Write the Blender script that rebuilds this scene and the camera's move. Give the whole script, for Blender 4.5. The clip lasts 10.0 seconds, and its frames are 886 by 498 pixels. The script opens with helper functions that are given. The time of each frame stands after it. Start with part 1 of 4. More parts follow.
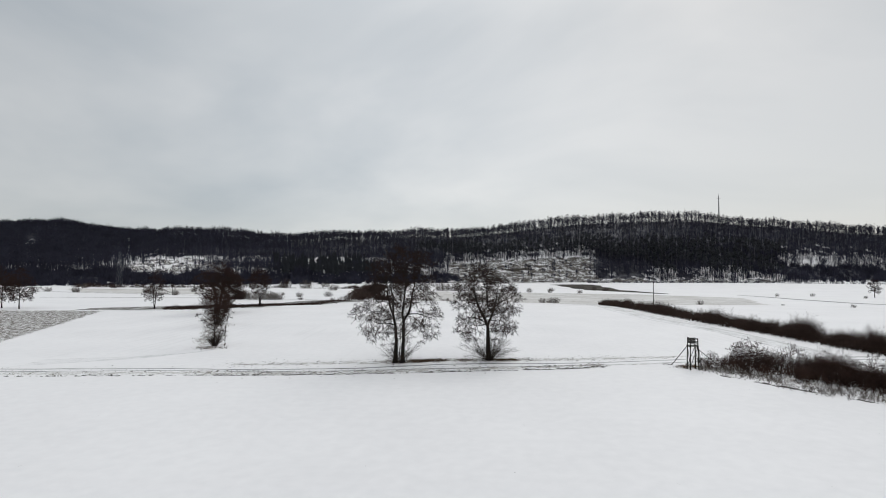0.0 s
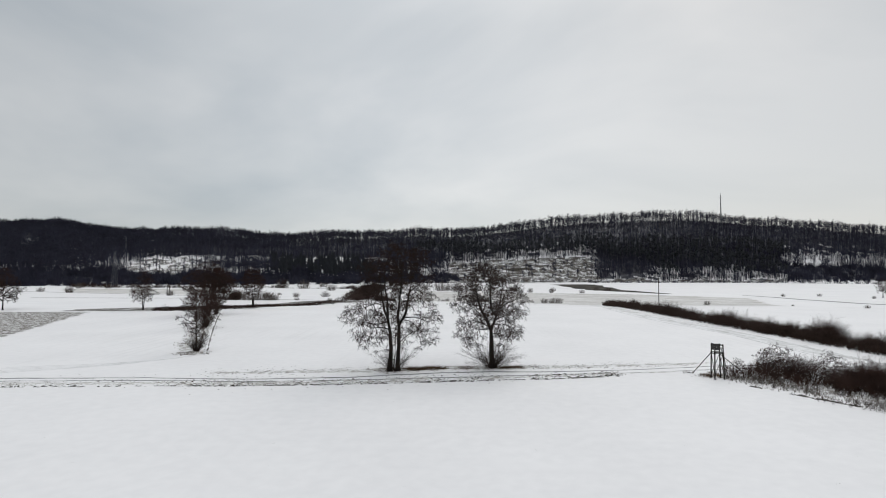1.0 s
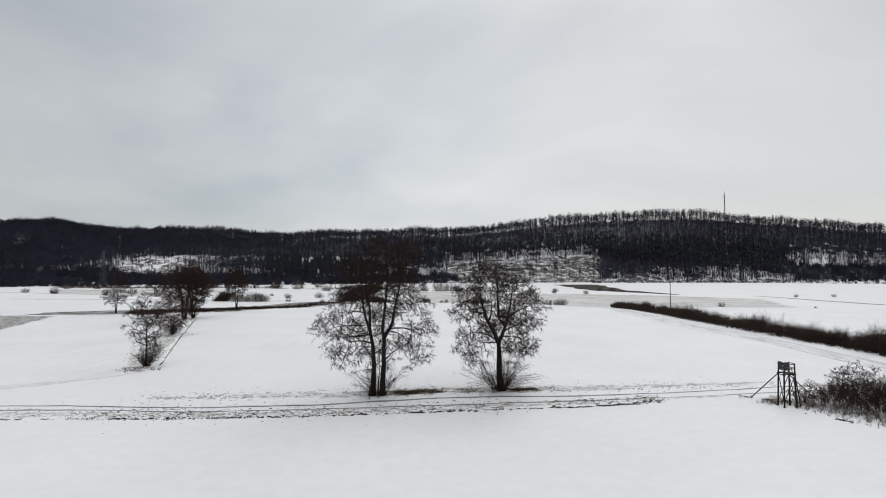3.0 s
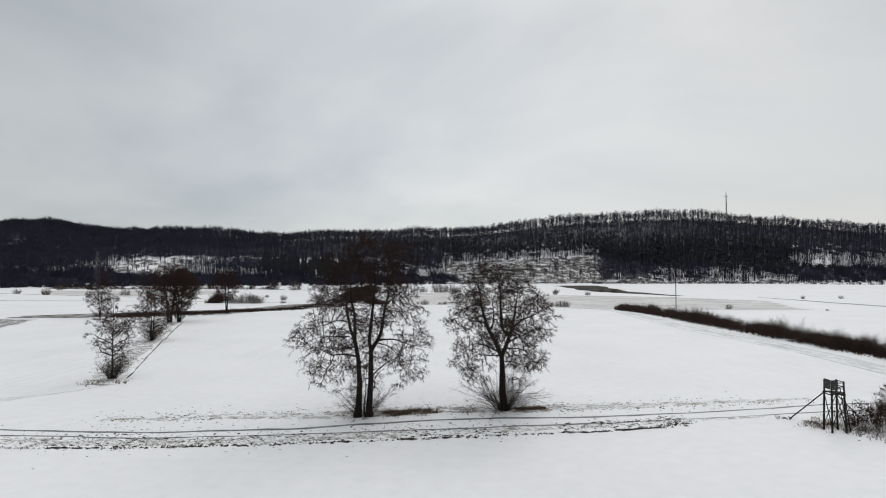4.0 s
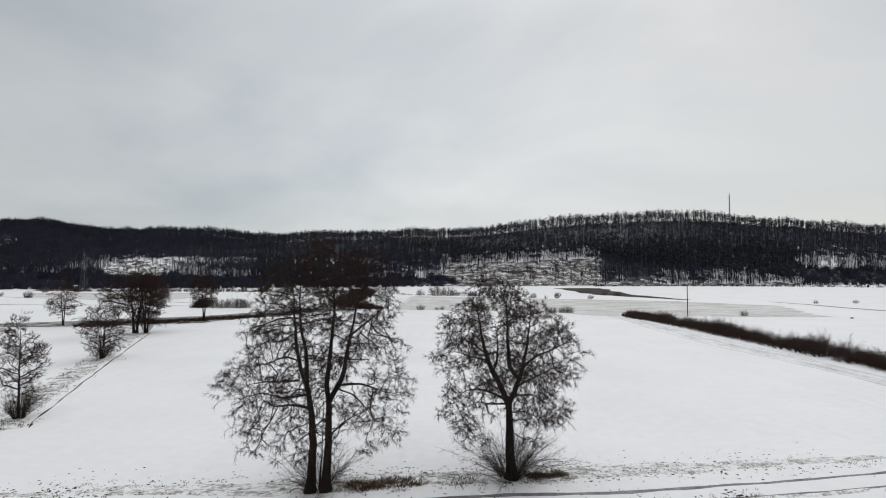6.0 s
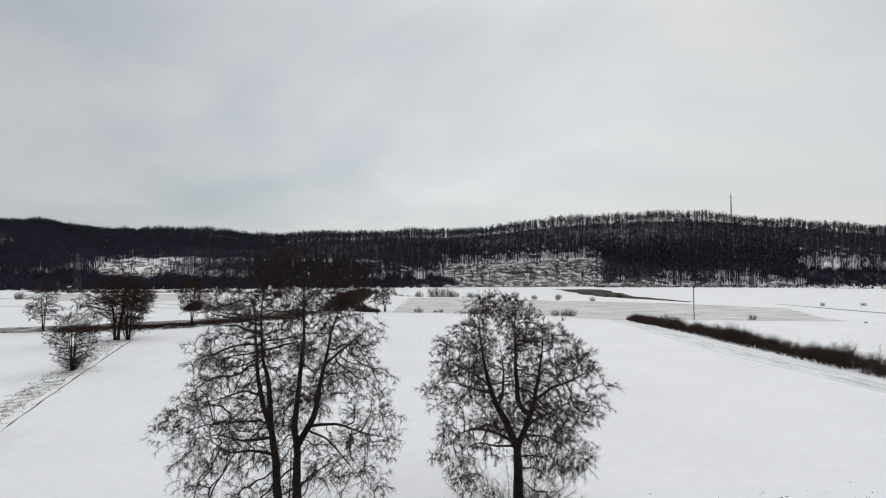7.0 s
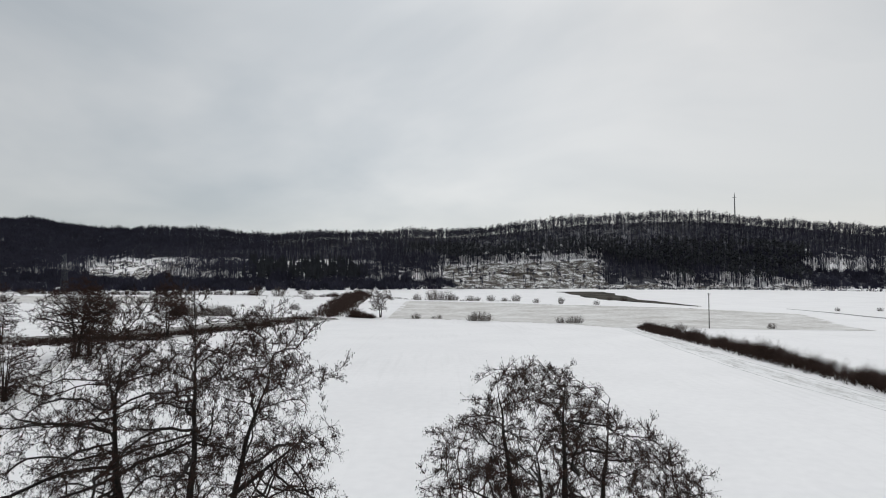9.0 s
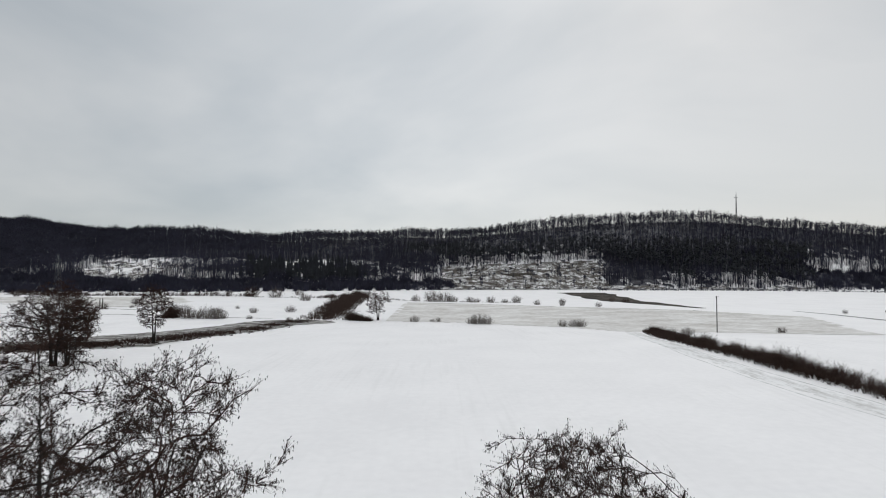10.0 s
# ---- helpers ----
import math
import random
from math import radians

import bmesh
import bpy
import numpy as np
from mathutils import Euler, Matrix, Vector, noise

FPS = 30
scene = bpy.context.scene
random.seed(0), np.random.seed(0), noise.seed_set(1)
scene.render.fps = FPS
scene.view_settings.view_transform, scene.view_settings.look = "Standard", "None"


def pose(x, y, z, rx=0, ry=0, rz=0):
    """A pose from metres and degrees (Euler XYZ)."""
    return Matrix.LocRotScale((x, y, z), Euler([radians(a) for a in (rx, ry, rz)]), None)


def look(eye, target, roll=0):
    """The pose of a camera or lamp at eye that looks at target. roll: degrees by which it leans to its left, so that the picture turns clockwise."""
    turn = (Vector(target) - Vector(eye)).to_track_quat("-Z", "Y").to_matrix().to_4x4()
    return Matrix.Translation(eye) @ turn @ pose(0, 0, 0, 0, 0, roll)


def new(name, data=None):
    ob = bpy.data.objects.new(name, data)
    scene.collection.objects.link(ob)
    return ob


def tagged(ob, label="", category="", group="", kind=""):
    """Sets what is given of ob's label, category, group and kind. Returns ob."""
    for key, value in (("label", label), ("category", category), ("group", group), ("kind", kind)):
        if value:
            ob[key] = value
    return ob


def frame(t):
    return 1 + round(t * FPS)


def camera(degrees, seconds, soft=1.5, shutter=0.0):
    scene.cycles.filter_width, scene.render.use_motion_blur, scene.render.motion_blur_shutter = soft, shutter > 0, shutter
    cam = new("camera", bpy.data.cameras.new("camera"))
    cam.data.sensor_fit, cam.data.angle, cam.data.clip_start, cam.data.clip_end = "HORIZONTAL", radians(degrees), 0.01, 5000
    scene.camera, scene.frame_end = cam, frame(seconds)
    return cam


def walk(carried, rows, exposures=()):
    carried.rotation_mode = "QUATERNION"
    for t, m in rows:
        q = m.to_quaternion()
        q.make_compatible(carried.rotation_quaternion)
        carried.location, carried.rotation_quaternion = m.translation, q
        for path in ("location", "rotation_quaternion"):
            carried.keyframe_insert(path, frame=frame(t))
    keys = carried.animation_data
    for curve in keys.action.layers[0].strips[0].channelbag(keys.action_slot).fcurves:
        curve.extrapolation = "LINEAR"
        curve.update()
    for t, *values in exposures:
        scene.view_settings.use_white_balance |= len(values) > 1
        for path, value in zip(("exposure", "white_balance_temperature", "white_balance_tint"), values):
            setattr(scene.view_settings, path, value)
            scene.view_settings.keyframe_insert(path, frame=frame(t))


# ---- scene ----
cam = camera(76.5, 10.0, 1.0, 0.2)
METRES, EYE, TILT, LEAN, TURN = 84.0, 16.1, 2.2, 0.0, 0.0
ROWS = [
    (0.0, 0.0, 0.0, 0.0, 0.0, 0.0, 0.0),
    (0.5, 0.0005, 0.0502, -0.0024, -0.02, -0.0, 0.02),
    (1.0, 0.0011, 0.1007, -0.0051, -0.03, -0.01, 0.02),
    (1.5, 0.0012, 0.152, -0.0078, -0.05, -0.01, 0.04),
    (2.0, 0.0024, 0.2076, -0.0106, -0.07, -0.02, 0.05),
    (2.5, 0.004, 0.259, -0.0129, -0.09, -0.02, 0.06),
    (4.0, 0.0118, 0.4132, -0.0145, -0.15, 0.04, 0.05),
    (4.5, 0.0151, 0.4647, -0.0136, -0.18, 0.07, 0.04),
    (5.0, 0.0186, 0.5155, -0.0117, -0.2, 0.09, 0.01),
    (5.5, 0.0218, 0.5658, -0.0083, -0.23, 0.11, -0.01),
    (7.0, 0.0294, 0.7142, 0.0036, -0.32, 0.11, -0.07),
    (7.5, 0.0298, 0.7621, 0.0085, -0.35, 0.1, -0.1),
    (8.0, 0.0301, 0.8098, 0.0134, -0.38, 0.09, -0.13),
    (8.5, 0.0306, 0.8565, 0.0186, -0.41, 0.08, -0.13),
    (9.0, 0.0302, 0.9042, 0.0237, -0.45, 0.06, -0.18),
    (9.5, 0.0296, 0.9516, 0.0283, -0.5, 0.05, -0.2),
    (10.0, 0.0319, 0.9968, 0.0314, -0.52, 0.04, -0.2),
]
walk(cam, [(t, pose(0, 0, EYE, TILT, LEAN, TURN) @ pose(METRES * x, METRES * y, METRES * z, 90 + pitch, roll, yaw)) for t, x, y, z, yaw, pitch, roll in ROWS])

# ---- light: overcast winter sky ----
SUN_ELEVATION, SUN_ROTATION = radians(38), radians(25)
world = bpy.data.worlds.new("overcast_sky")
scene.world = world
world.use_nodes = True


def wire(tree, a, b):
    tree.links.new(a, b)


def build_sky():
    t = world.node_tree
    t.nodes.clear()
    out = t.nodes.new("ShaderNodeOutputWorld")
    bg = t.nodes.new("ShaderNodeBackground")
    sky = t.nodes.new("ShaderNodeTexSky")
    sky.sky_type, sky.sun_disc = "NISHITA", False
    sky.sun_elevation, sky.sun_rotation = SUN_ELEVATION, SUN_ROTATION
    coord = t.nodes.new("ShaderNodeTexCoord")
    place = t.nodes.new("ShaderNodeMapping")
    place.inputs["Location"].default_value = (1.9, 2.2, 0.96)
    place.inputs["Scale"].default_value = (1.1, 1.1, 2.6)
    place.inputs["Rotation"].default_value = (0, radians(24), 0)
    wire(t, coord.outputs["Generated"], place.inputs["Vector"])
    big = t.nodes.new("ShaderNodeTexNoise")
    big.inputs["Scale"].default_value, big.inputs["Detail"].default_value = 1.15, 5.0
    big.inputs["Roughness"].default_value, big.inputs["Distortion"].default_value = 0.52, 0.5
    wire(t, place.outputs["Vector"], big.inputs["Vector"])
    ramp = t.nodes.new("ShaderNodeValToRGB")
    ramp.color_ramp.elements[0].position, ramp.color_ramp.elements[1].position = 0.34, 0.62
    ramp.color_ramp.elements[0].color = (0.45, 0.485, 0.51, 1)
    ramp.color_ramp.elements[1].color = (0.645, 0.655, 0.656, 1)
    wire(t, big.outputs["Fac"], ramp.inputs["Fac"])
    # the cloud deck brightens towards the zenith, as thick overcast does
    split = t.nodes.new("ShaderNodeSeparateXYZ")
    wire(t, coord.outputs["Generated"], split.inputs["Vector"])
    lift = t.nodes.new("ShaderNodeMapRange")
    lift.inputs["From Min"].default_value, lift.inputs["From Max"].default_value = 0.40, 1.0
    lift.inputs["To Min"].default_value, lift.inputs["To Max"].default_value = 1.0, ZENITH
    wire(t, split.outputs["Z"], lift.inputs["Value"])
    west = t.nodes.new("ShaderNodeMapRange")
    west.interpolation_type = "SMOOTHSTEP"
    west.inputs["From Min"].default_value, west.inputs["From Max"].default_value = -0.75, -0.05
    west.inputs["To Min"].default_value, west.inputs["To Max"].default_value = 0.84, 1.04
    wire(t, split.outputs["X"], west.inputs["Value"])
    east = t.nodes.new("ShaderNodeMapRange")
    east.interpolation_type = "SMOOTHSTEP"
    east.inputs["From Min"].default_value, east.inputs["From Max"].default_value = 0.05, 0.7
    east.inputs["To Min"].default_value, east.inputs["To Max"].default_value = 1.0, 0.86
    wire(t, split.outputs["X"], east.inputs["Value"])
    sides = t.nodes.new("ShaderNodeMath")
    sides.operation = "MULTIPLY"
    wire(t, west.outputs["Result"], sides.inputs[0])
    wire(t, east.outputs["Result"], sides.inputs[1])
    deck = t.nodes.new("ShaderNodeMath")
    deck.operation = "MULTIPLY"
    wire(t, lift.outputs["Result"], deck.inputs[0])
    wire(t, sides.outputs["Value"], deck.inputs[1])
    up = t.nodes.new("ShaderNodeVectorMath")
    up.operation = "SCALE"
    wire(t, ramp.outputs["Color"], up.inputs[0])
    wire(t, deck.outputs["Value"], up.inputs["Scale"])
    mix = t.nodes.new("ShaderNodeMixRGB")
    mix.inputs["Fac"].default_value = 0.01
    wire(t, up.outputs["Vector"], mix.inputs["Color1"])
    wire(t, sky.outputs["Color"], mix.inputs["Color2"])
    wire(t, mix.outputs["Color"], bg.inputs["Color"])
    bg.inputs["Strength"].default_value = 1.0
    wire(t, bg.outputs["Background"], out.inputs["Surface"])


ZENITH = 1.55
build_sky()
sun_data = bpy.data.lights.new("sun", "SUN")
sun_data.energy, sun_data.angle, sun_data.color = 0.5, radians(25), (1.0, 0.97, 0.93)
sun = new("sun", sun_data)
sun.matrix_world = look((0, 0, 200), (0 - 100 * math.sin(SUN_ROTATION), 0 - 100 * math.cos(SUN_ROTATION), 200 - 100 * math.tan(SUN_ELEVATION)))

# ---- materials ----


def surface(name, dark, light, scale, rough=0.8, bump=0.3, fine=6.0, stretch=(1, 1, 1), low=0.35, high=0.65, reach=0.05):
    """Two scales of noise between two colours, with relief."""
    m = bpy.data.materials.new(name)
    m.use_nodes = True
    t = m.node_tree
    bsdf = t.nodes["Principled BSDF"]
    coord = t.nodes.new("ShaderNodeTexCoord")
    place = t.nodes.new("ShaderNodeMapping")
    place.inputs["Scale"].default_value = stretch
    wire(t, coord.outputs["Object"], place.inputs["Vector"])
    a, b = t.nodes.new("ShaderNodeTexNoise"), t.nodes.new("ShaderNodeTexNoise")
    a.inputs["Scale"].default_value, a.inputs["Detail"].default_value = scale, 5
    b.inputs["Scale"].default_value, b.inputs["Detail"].default_value = scale * fine, 4
    wire(t, place.outputs["Vector"], a.inputs["Vector"])
    wire(t, place.outputs["Vector"], b.inputs["Vector"])
    both = t.nodes.new("ShaderNodeMath")
    both.operation = "MULTIPLY_ADD"
    both.inputs[1].default_value = 0.55
    half = t.nodes.new("ShaderNodeMath")
    half.operation = "MULTIPLY"
    half.inputs[1].default_value = 0.45
    wire(t, b.outputs["Fac"], half.inputs[0])
    wire(t, a.outputs["Fac"], both.inputs[0])
    wire(t, half.outputs["Value"], both.inputs[2])
    ramp = t.nodes.new("ShaderNodeValToRGB")
    ramp.color_ramp.elements[0].position, ramp.color_ramp.elements[1].position = low, high
    ramp.color_ramp.elements[0].color, ramp.color_ramp.elements[1].color = (*dark, 1), (*light, 1)
    wire(t, both.outputs["Value"], ramp.inputs["Fac"])
    wire(t, ramp.outputs["Color"], bsdf.inputs["Base Color"])
    bsdf.inputs["Roughness"].default_value = rough
    bsdf.inputs["Specular IOR Level"].default_value = 0.15
    if bump:
        relief = t.nodes.new("ShaderNodeBump")
        relief.inputs["Strength"].default_value, relief.inputs["Distance"].default_value = bump, reach
        wire(t, both.outputs["Value"], relief.inputs["Height"])
        wire(t, relief.outputs["Normal"], bsdf.inputs["Normal"])
    return m


def snow_surface():
    """Field snow: near white, with faint drill rows that run away from the track and wind-blown patches."""
    m = surface("snow", (0.835, 0.826, 0.834), (0.892, 0.882, 0.888), 0.05, 0.65, 0.1, 14.0, (1, 1, 1), 0.38, 0.62, 0.2)
    t = m.node_tree
    bsdf = t.nodes["Principled BSDF"]
    ramp = bsdf.inputs["Base Color"].links[0].from_socket
    coord = t.nodes.new("ShaderNodeTexCoord")
    rows = t.nodes.new("ShaderNodeMapping")
    rows.inputs["Scale"].default_value = (0.9, 0.035, 0.2)
    rows.inputs["Rotation"].default_value = (0, 0, radians(3))
    wire(t, coord.outputs["Object"], rows.inputs["Vector"])
    drill = t.nodes.new("ShaderNodeTexNoise")
    drill.inputs["Scale"].default_value, drill.inputs["Detail"].default_value = 1.0, 4
    wire(t, rows.outputs["Vector"], drill.inputs["Vector"])
    bare = t.nodes.new("ShaderNodeTexNoise")
    bare.inputs["Scale"].default_value, bare.inputs["Detail"].default_value = 0.018, 3
    wire(t, coord.outputs["Object"], bare.inputs["Vector"])
    gate = t.nodes.new("ShaderNodeMath")
    gate.operation = "MULTIPLY"
    wire(t, drill.outputs["Fac"], gate.inputs[0])
    wire(t, bare.outputs["Fac"], gate.inputs[1])
    thin = t.nodes.new("ShaderNodeMapRange")
    thin.inputs["From Min"].default_value, thin.inputs["From Max"].default_value = 0.27, 0.42
    thin.inputs["To Max"].default_value = 0.10
    wire(t, gate.outputs["Value"], thin.inputs["Value"])
    where = t.nodes.new("ShaderNodeSeparateXYZ")
    wire(t, coord.outputs["Object"], where.inputs["Vector"])
    drilled = t.nodes.new("ShaderNodeMapRange")
    drilled.inputs["From Min"].default_value, drilled.inputs["From Max"].default_value = 100, 108
    wire(t, where.outputs["Y"], drilled.inputs["Value"])
    keep = t.nodes.new("ShaderNodeMath")
    keep.operation = "MULTIPLY"
    wire(t, thin.outputs["Result"], keep.inputs[0])
    wire(t, drilled.outputs["Result"], keep.inputs[1])
    mix = t.nodes.new("ShaderNodeMixRGB")
    mix.inputs["Color2"].default_value = (0.42, 0.42, 0.41, 1)
    wire(t, keep.outputs["Value"], mix.inputs["Fac"])
    wire(t, ramp, mix.inputs["Color1"])
    wire(t, mix.outputs["Color"], bsdf.inputs["Base Color"])
    return m


SNOW = snow_surface()
BARK = surface("dark_wet_bark", (0.008, 0.0065, 0.006), (0.030, 0.024, 0.021), 3.0, 0.85, 0.5, 5.0, (1, 1, 0.25), reach=0.03)
TWIG = surface("twig_bark", (0.016, 0.008, 0.0065), (0.050, 0.024, 0.018), 2.0, 0.85, 0.0)
CONE = surface("old_cone", (0.012, 0.009, 0.008), (0.03, 0.022, 0.018), 9.0, 0.9, 0.0)
SHOOT = surface("shoot_bark", (0.012, 0.008, 0.006), (0.038, 0.024, 0.017), 2.0, 0.85, 0.0)
SCRUB = surface("scrub_twig", (0.020, 0.0125, 0.010), (0.066, 0.040, 0.032), 1.2, 0.9, 0.0)
RED_SCRUB = surface("bramble_twig", (0.017, 0.010, 0.008), (0.066, 0.036, 0.028), 0.5, 0.9, 0.0)
DRY = surface("dry_grass", (0.035, 0.024, 0.016), (0.18, 0.118, 0.070), 1.4, 0.9, 0.0)
GREY_SCRUB = surface("grey_scrub_twig", (0.05, 0.042, 0.038), (0.16, 0.135, 0.118), 1.2, 0.9, 0.0)
CHURNED = surface("churned_snow", (0.50, 0.49, 0.48), (0.84, 0.84, 0.845), 0.5, 0.8, 0.4, 5.0, (1, 0.2, 1), 0.34, 0.56, 0.1)
RUT = surface("wet_rut", (0.06, 0.06, 0.06), (0.27, 0.27, 0.27), 0.5, 0.5, 0.4, 5.0)
FAINT_RUT = surface("shallow_rut", (0.45, 0.45, 0.45), (0.78, 0.785, 0.79), 0.3, 0.7, 0.3, 5.0)
BANK = surface("bank_grass", (0.018, 0.015, 0.012), (0.12, 0.105, 0.085), 0.06, 0.9, 0.6, 6.0, (1, 1, 1), 0.44, 0.68, 0.3)
EARTH = surface("wet_earth", (0.02, 0.017, 0.014), (0.07, 0.058, 0.045), 0.8, 0.9, 0.6)
PLOUGHED = surface("ploughed_field", (0.085, 0.065, 0.048), (0.78, 0.78, 0.78), 0.8, 0.9, 0.8, 3.0, (1.3, 0.6, 1), 0.45, 0.57, 0.4)
STUBBLE = surface("thin_snow_stubble", (0.46, 0.435, 0.41), (0.81, 0.805, 0.795), 0.07, 0.85, 0.3, 7.0, (0.7, 1.0, 1), 0.33, 0.66)
DITCH_GRASS = surface("ditch_grass_ground", (0.05, 0.042, 0.034), (0.62, 0.61, 0.60), 0.22, 0.9, 0.6, 5.0, (1, 1, 1), 0.42, 0.66, 0.3)
THIN_SNOW = surface("thin_snow_on_grass", (0.30, 0.275, 0.24), (0.86, 0.86, 0.865), 0.9, 0.9, 0.5, 4.0, (0.8, 1, 1), 0.37, 0.55, 0.1)
VERGE = surface("verge_grass_ground", (0.20, 0.17, 0.13), (0.84, 0.845, 0.85), 0.55, 0.9, 0.5, 4.0, (1, 1, 1), 0.36, 0.53, 0.1)
# leaf litter and snow, with the shade under the trees painted into the colour
SHADED_LITTER = surface("shaded_forest_litter", (0.035, 0.034, 0.040), (0.17, 0.17, 0.19), 0.12, 0.9, 0.3, 6.0, (1, 1, 1), 0.40, 0.66, 0.2)
# bark of the far wood; distance haze is put into its colour as a blue tint
HAZY_BARK = surface("hazy_wood_bark", (0.016, 0.016, 0.026), (0.048, 0.048, 0.072), 0.05, 0.9, 0.0)
# litter in thin snow; its mid grey also carries the haze between crest trunks
HAZY_CREST_GROUND = surface("hazy_crest_litter", (0.06, 0.06, 0.066), (0.30, 0.30, 0.32), 0.10, 0.9, 0.3, 5.0, (1, 1, 1), 0.40, 0.66, 0.2)
WASTE_GROUND = surface("felling_ground", (0.10, 0.088, 0.078), (0.82, 0.825, 0.83), 0.10, 0.9, 0.4, 5.0, (1, 1, 1), 0.47, 0.60, 0.3)
WASTE = surface("felling_waste", (0.035, 0.029, 0.024), (0.13, 0.108, 0.088), 0.09, 0.9, 0.0)
PALE_WOOD = surface("pale_crest_bark", (0.03, 0.03, 0.033), (0.085, 0.083, 0.08), 0.05, 0.9, 0.0)
NEEDLE = surface("dark_conifer_needles", (0.016, 0.018, 0.022), (0.038, 0.041, 0.047), 0.15, 0.9, 0.0)
OLD_WOOD = surface("weathered_wood", (0.010, 0.009, 0.008), (0.035, 0.031, 0.028), 4.0, 0.85, 0.4, 5.0, (1, 1, 0.15), reach=0.01)
BOARD = surface("grey_board", (0.022, 0.021, 0.02), (0.07, 0.067, 0.062), 5.0, 0.85, 0.4, 5.0, (1, 1, 0.2), reach=0.01)
GALVANISED = surface("galvanised_steel", (0.16, 0.165, 0.17), (0.30, 0.305, 0.31), 0.5, 0.5, 0.0)
GALVANISED.node_tree.nodes["Principled BSDF"].inputs["Metallic"].default_value = 0.6
POLE_WOOD = surface("tarred_pole", (0.03, 0.028, 0.026), (0.09, 0.08, 0.07), 2.0, 0.8, 0.3, 5.0, (1, 1, 0.1), reach=0.01)

# ---- the lie of the land ----


def smooth(a, b, v):
    s = min(1.0, max(0.0, (v - a) / (b - a)))
    return s * s * (3 - 2 * s)


def between(v, knots):
    """Smooth run through (v, value) knots."""
    if v <= knots[0][0]:
        return knots[0][1]
    for (a, p), (b, q) in zip(knots, knots[1:]):
        if v <= b:
            return p + (q - p) * (v - a) / (b - a)
    return knots[-1][1]


# by bearing (x over y): the foot of the wooded hill, its ridge and the ridge's height
FOOT = ((-0.8, 650), (-0.3, 690), (0.0, 735), (0.3, 765), (0.8, 770))
RIDGE = ((-0.8, 1420), (-0.56, 1300), (-0.5, 1150), (-0.2, 1080), (0.2, 1010), (0.5, 985), (0.8, 985))
TOP = ((-1.0, 101), (-0.79, 126), (-0.68, 123), (-0.58, 102), (-0.51, 88), (-0.42, 85), (-0.27, 72), (-0.12, 76), (0.0, 77), (0.1, 83), (0.18, 92),
       (0.27, 100), (0.37, 103), (0.44, 103), (0.50, 98), (0.62, 90), (0.72, 82), (0.79, 78), (1.0, 67))


def hill_share(x, y):
    """0 at the foot of the hill, 1 on its ridge."""
    if y < 500:
        return -1.0
    u = x / y
    return (y - between(u, FOOT)) / (between(u, RIDGE) - between(u, FOOT))


def ground_height(x, y):
    z = -3.7 * smooth(240, 345, y) + 3.5 * smooth(560, 760, y)
    if y < 500:
        # low rise under the field trees and a shallow furrow beside the verge
        z += 0.45 * math.exp(-((x - 0.5) / 16) ** 2 - ((y - 98.5) / 5) ** 2)
        z += 0.12 * noise.noise((x * 0.03, y * 0.03, 3.0)) + 0.03 * noise.noise((x * 0.35, y * 0.35, 1.0))
        return z
    s = hill_share(x, y)
    if s > 0:
        u = x / y
        high = between(u, TOP)
        z += high * (s ** 1.25 if s < 1 else max(0.35, 1 - 0.25 * (s - 1)))
        z += 2.5 * smooth(0.05, 0.3, s) * noise.noise((x * 0.012, y * 0.012, 5.0))
    return z


def spread(stops):
    out = []
    for a, b, step in stops:
        n = max(1, round((b - a) / step))
        out += [a + (b - a) * i / n for i in range(n)]
    return out + [stops[-1][1]]


def sheet(name, xs, ys, height):
    verts = [(x, y, height(x, y)) for y in ys for x in xs]
    w = len(xs)
    faces = [(j * w + i, j * w + i + 1, (j + 1) * w + i + 1, (j + 1) * w + i) for j in range(len(ys) - 1) for i in range(w - 1)]
    me = bpy.data.meshes.new(name)
    me.from_pydata(verts, [], faces)
    me.shade_smooth()
    return me


XS = spread([(-3600, -1200, 120), (-1200, -500, 20), (-500, -100, 8), (-100, -60, 2), (-60, 60, 2.0), (60, 100, 4), (100, 500, 8), (500, 1200, 20), (1200, 3600, 120)])
YS = spread([(-700, -60, 40), (-60, 30, 10), (30, 75, 1.5), (75, 110, 1.0), (110, 240, 2.5), (240, 640, 6), (640, 1440, 9), (1440, 4200, 120)])
ground_mesh = sheet("ground", XS, YS, ground_height)
ground_mesh.materials.append(SNOW)
ground = tagged(new("ground", ground_mesh), "snow-covered farmland rising to a wooded hill", "ground", kind="structure")


def mesh_of(name, verts, faces, material, smooth_faces=False):
    me = bpy.data.meshes.new(name)
    me.from_pydata(verts, [], faces)
    me.materials.append(material)
    if smooth_faces:
        me.shade_smooth()
    return me


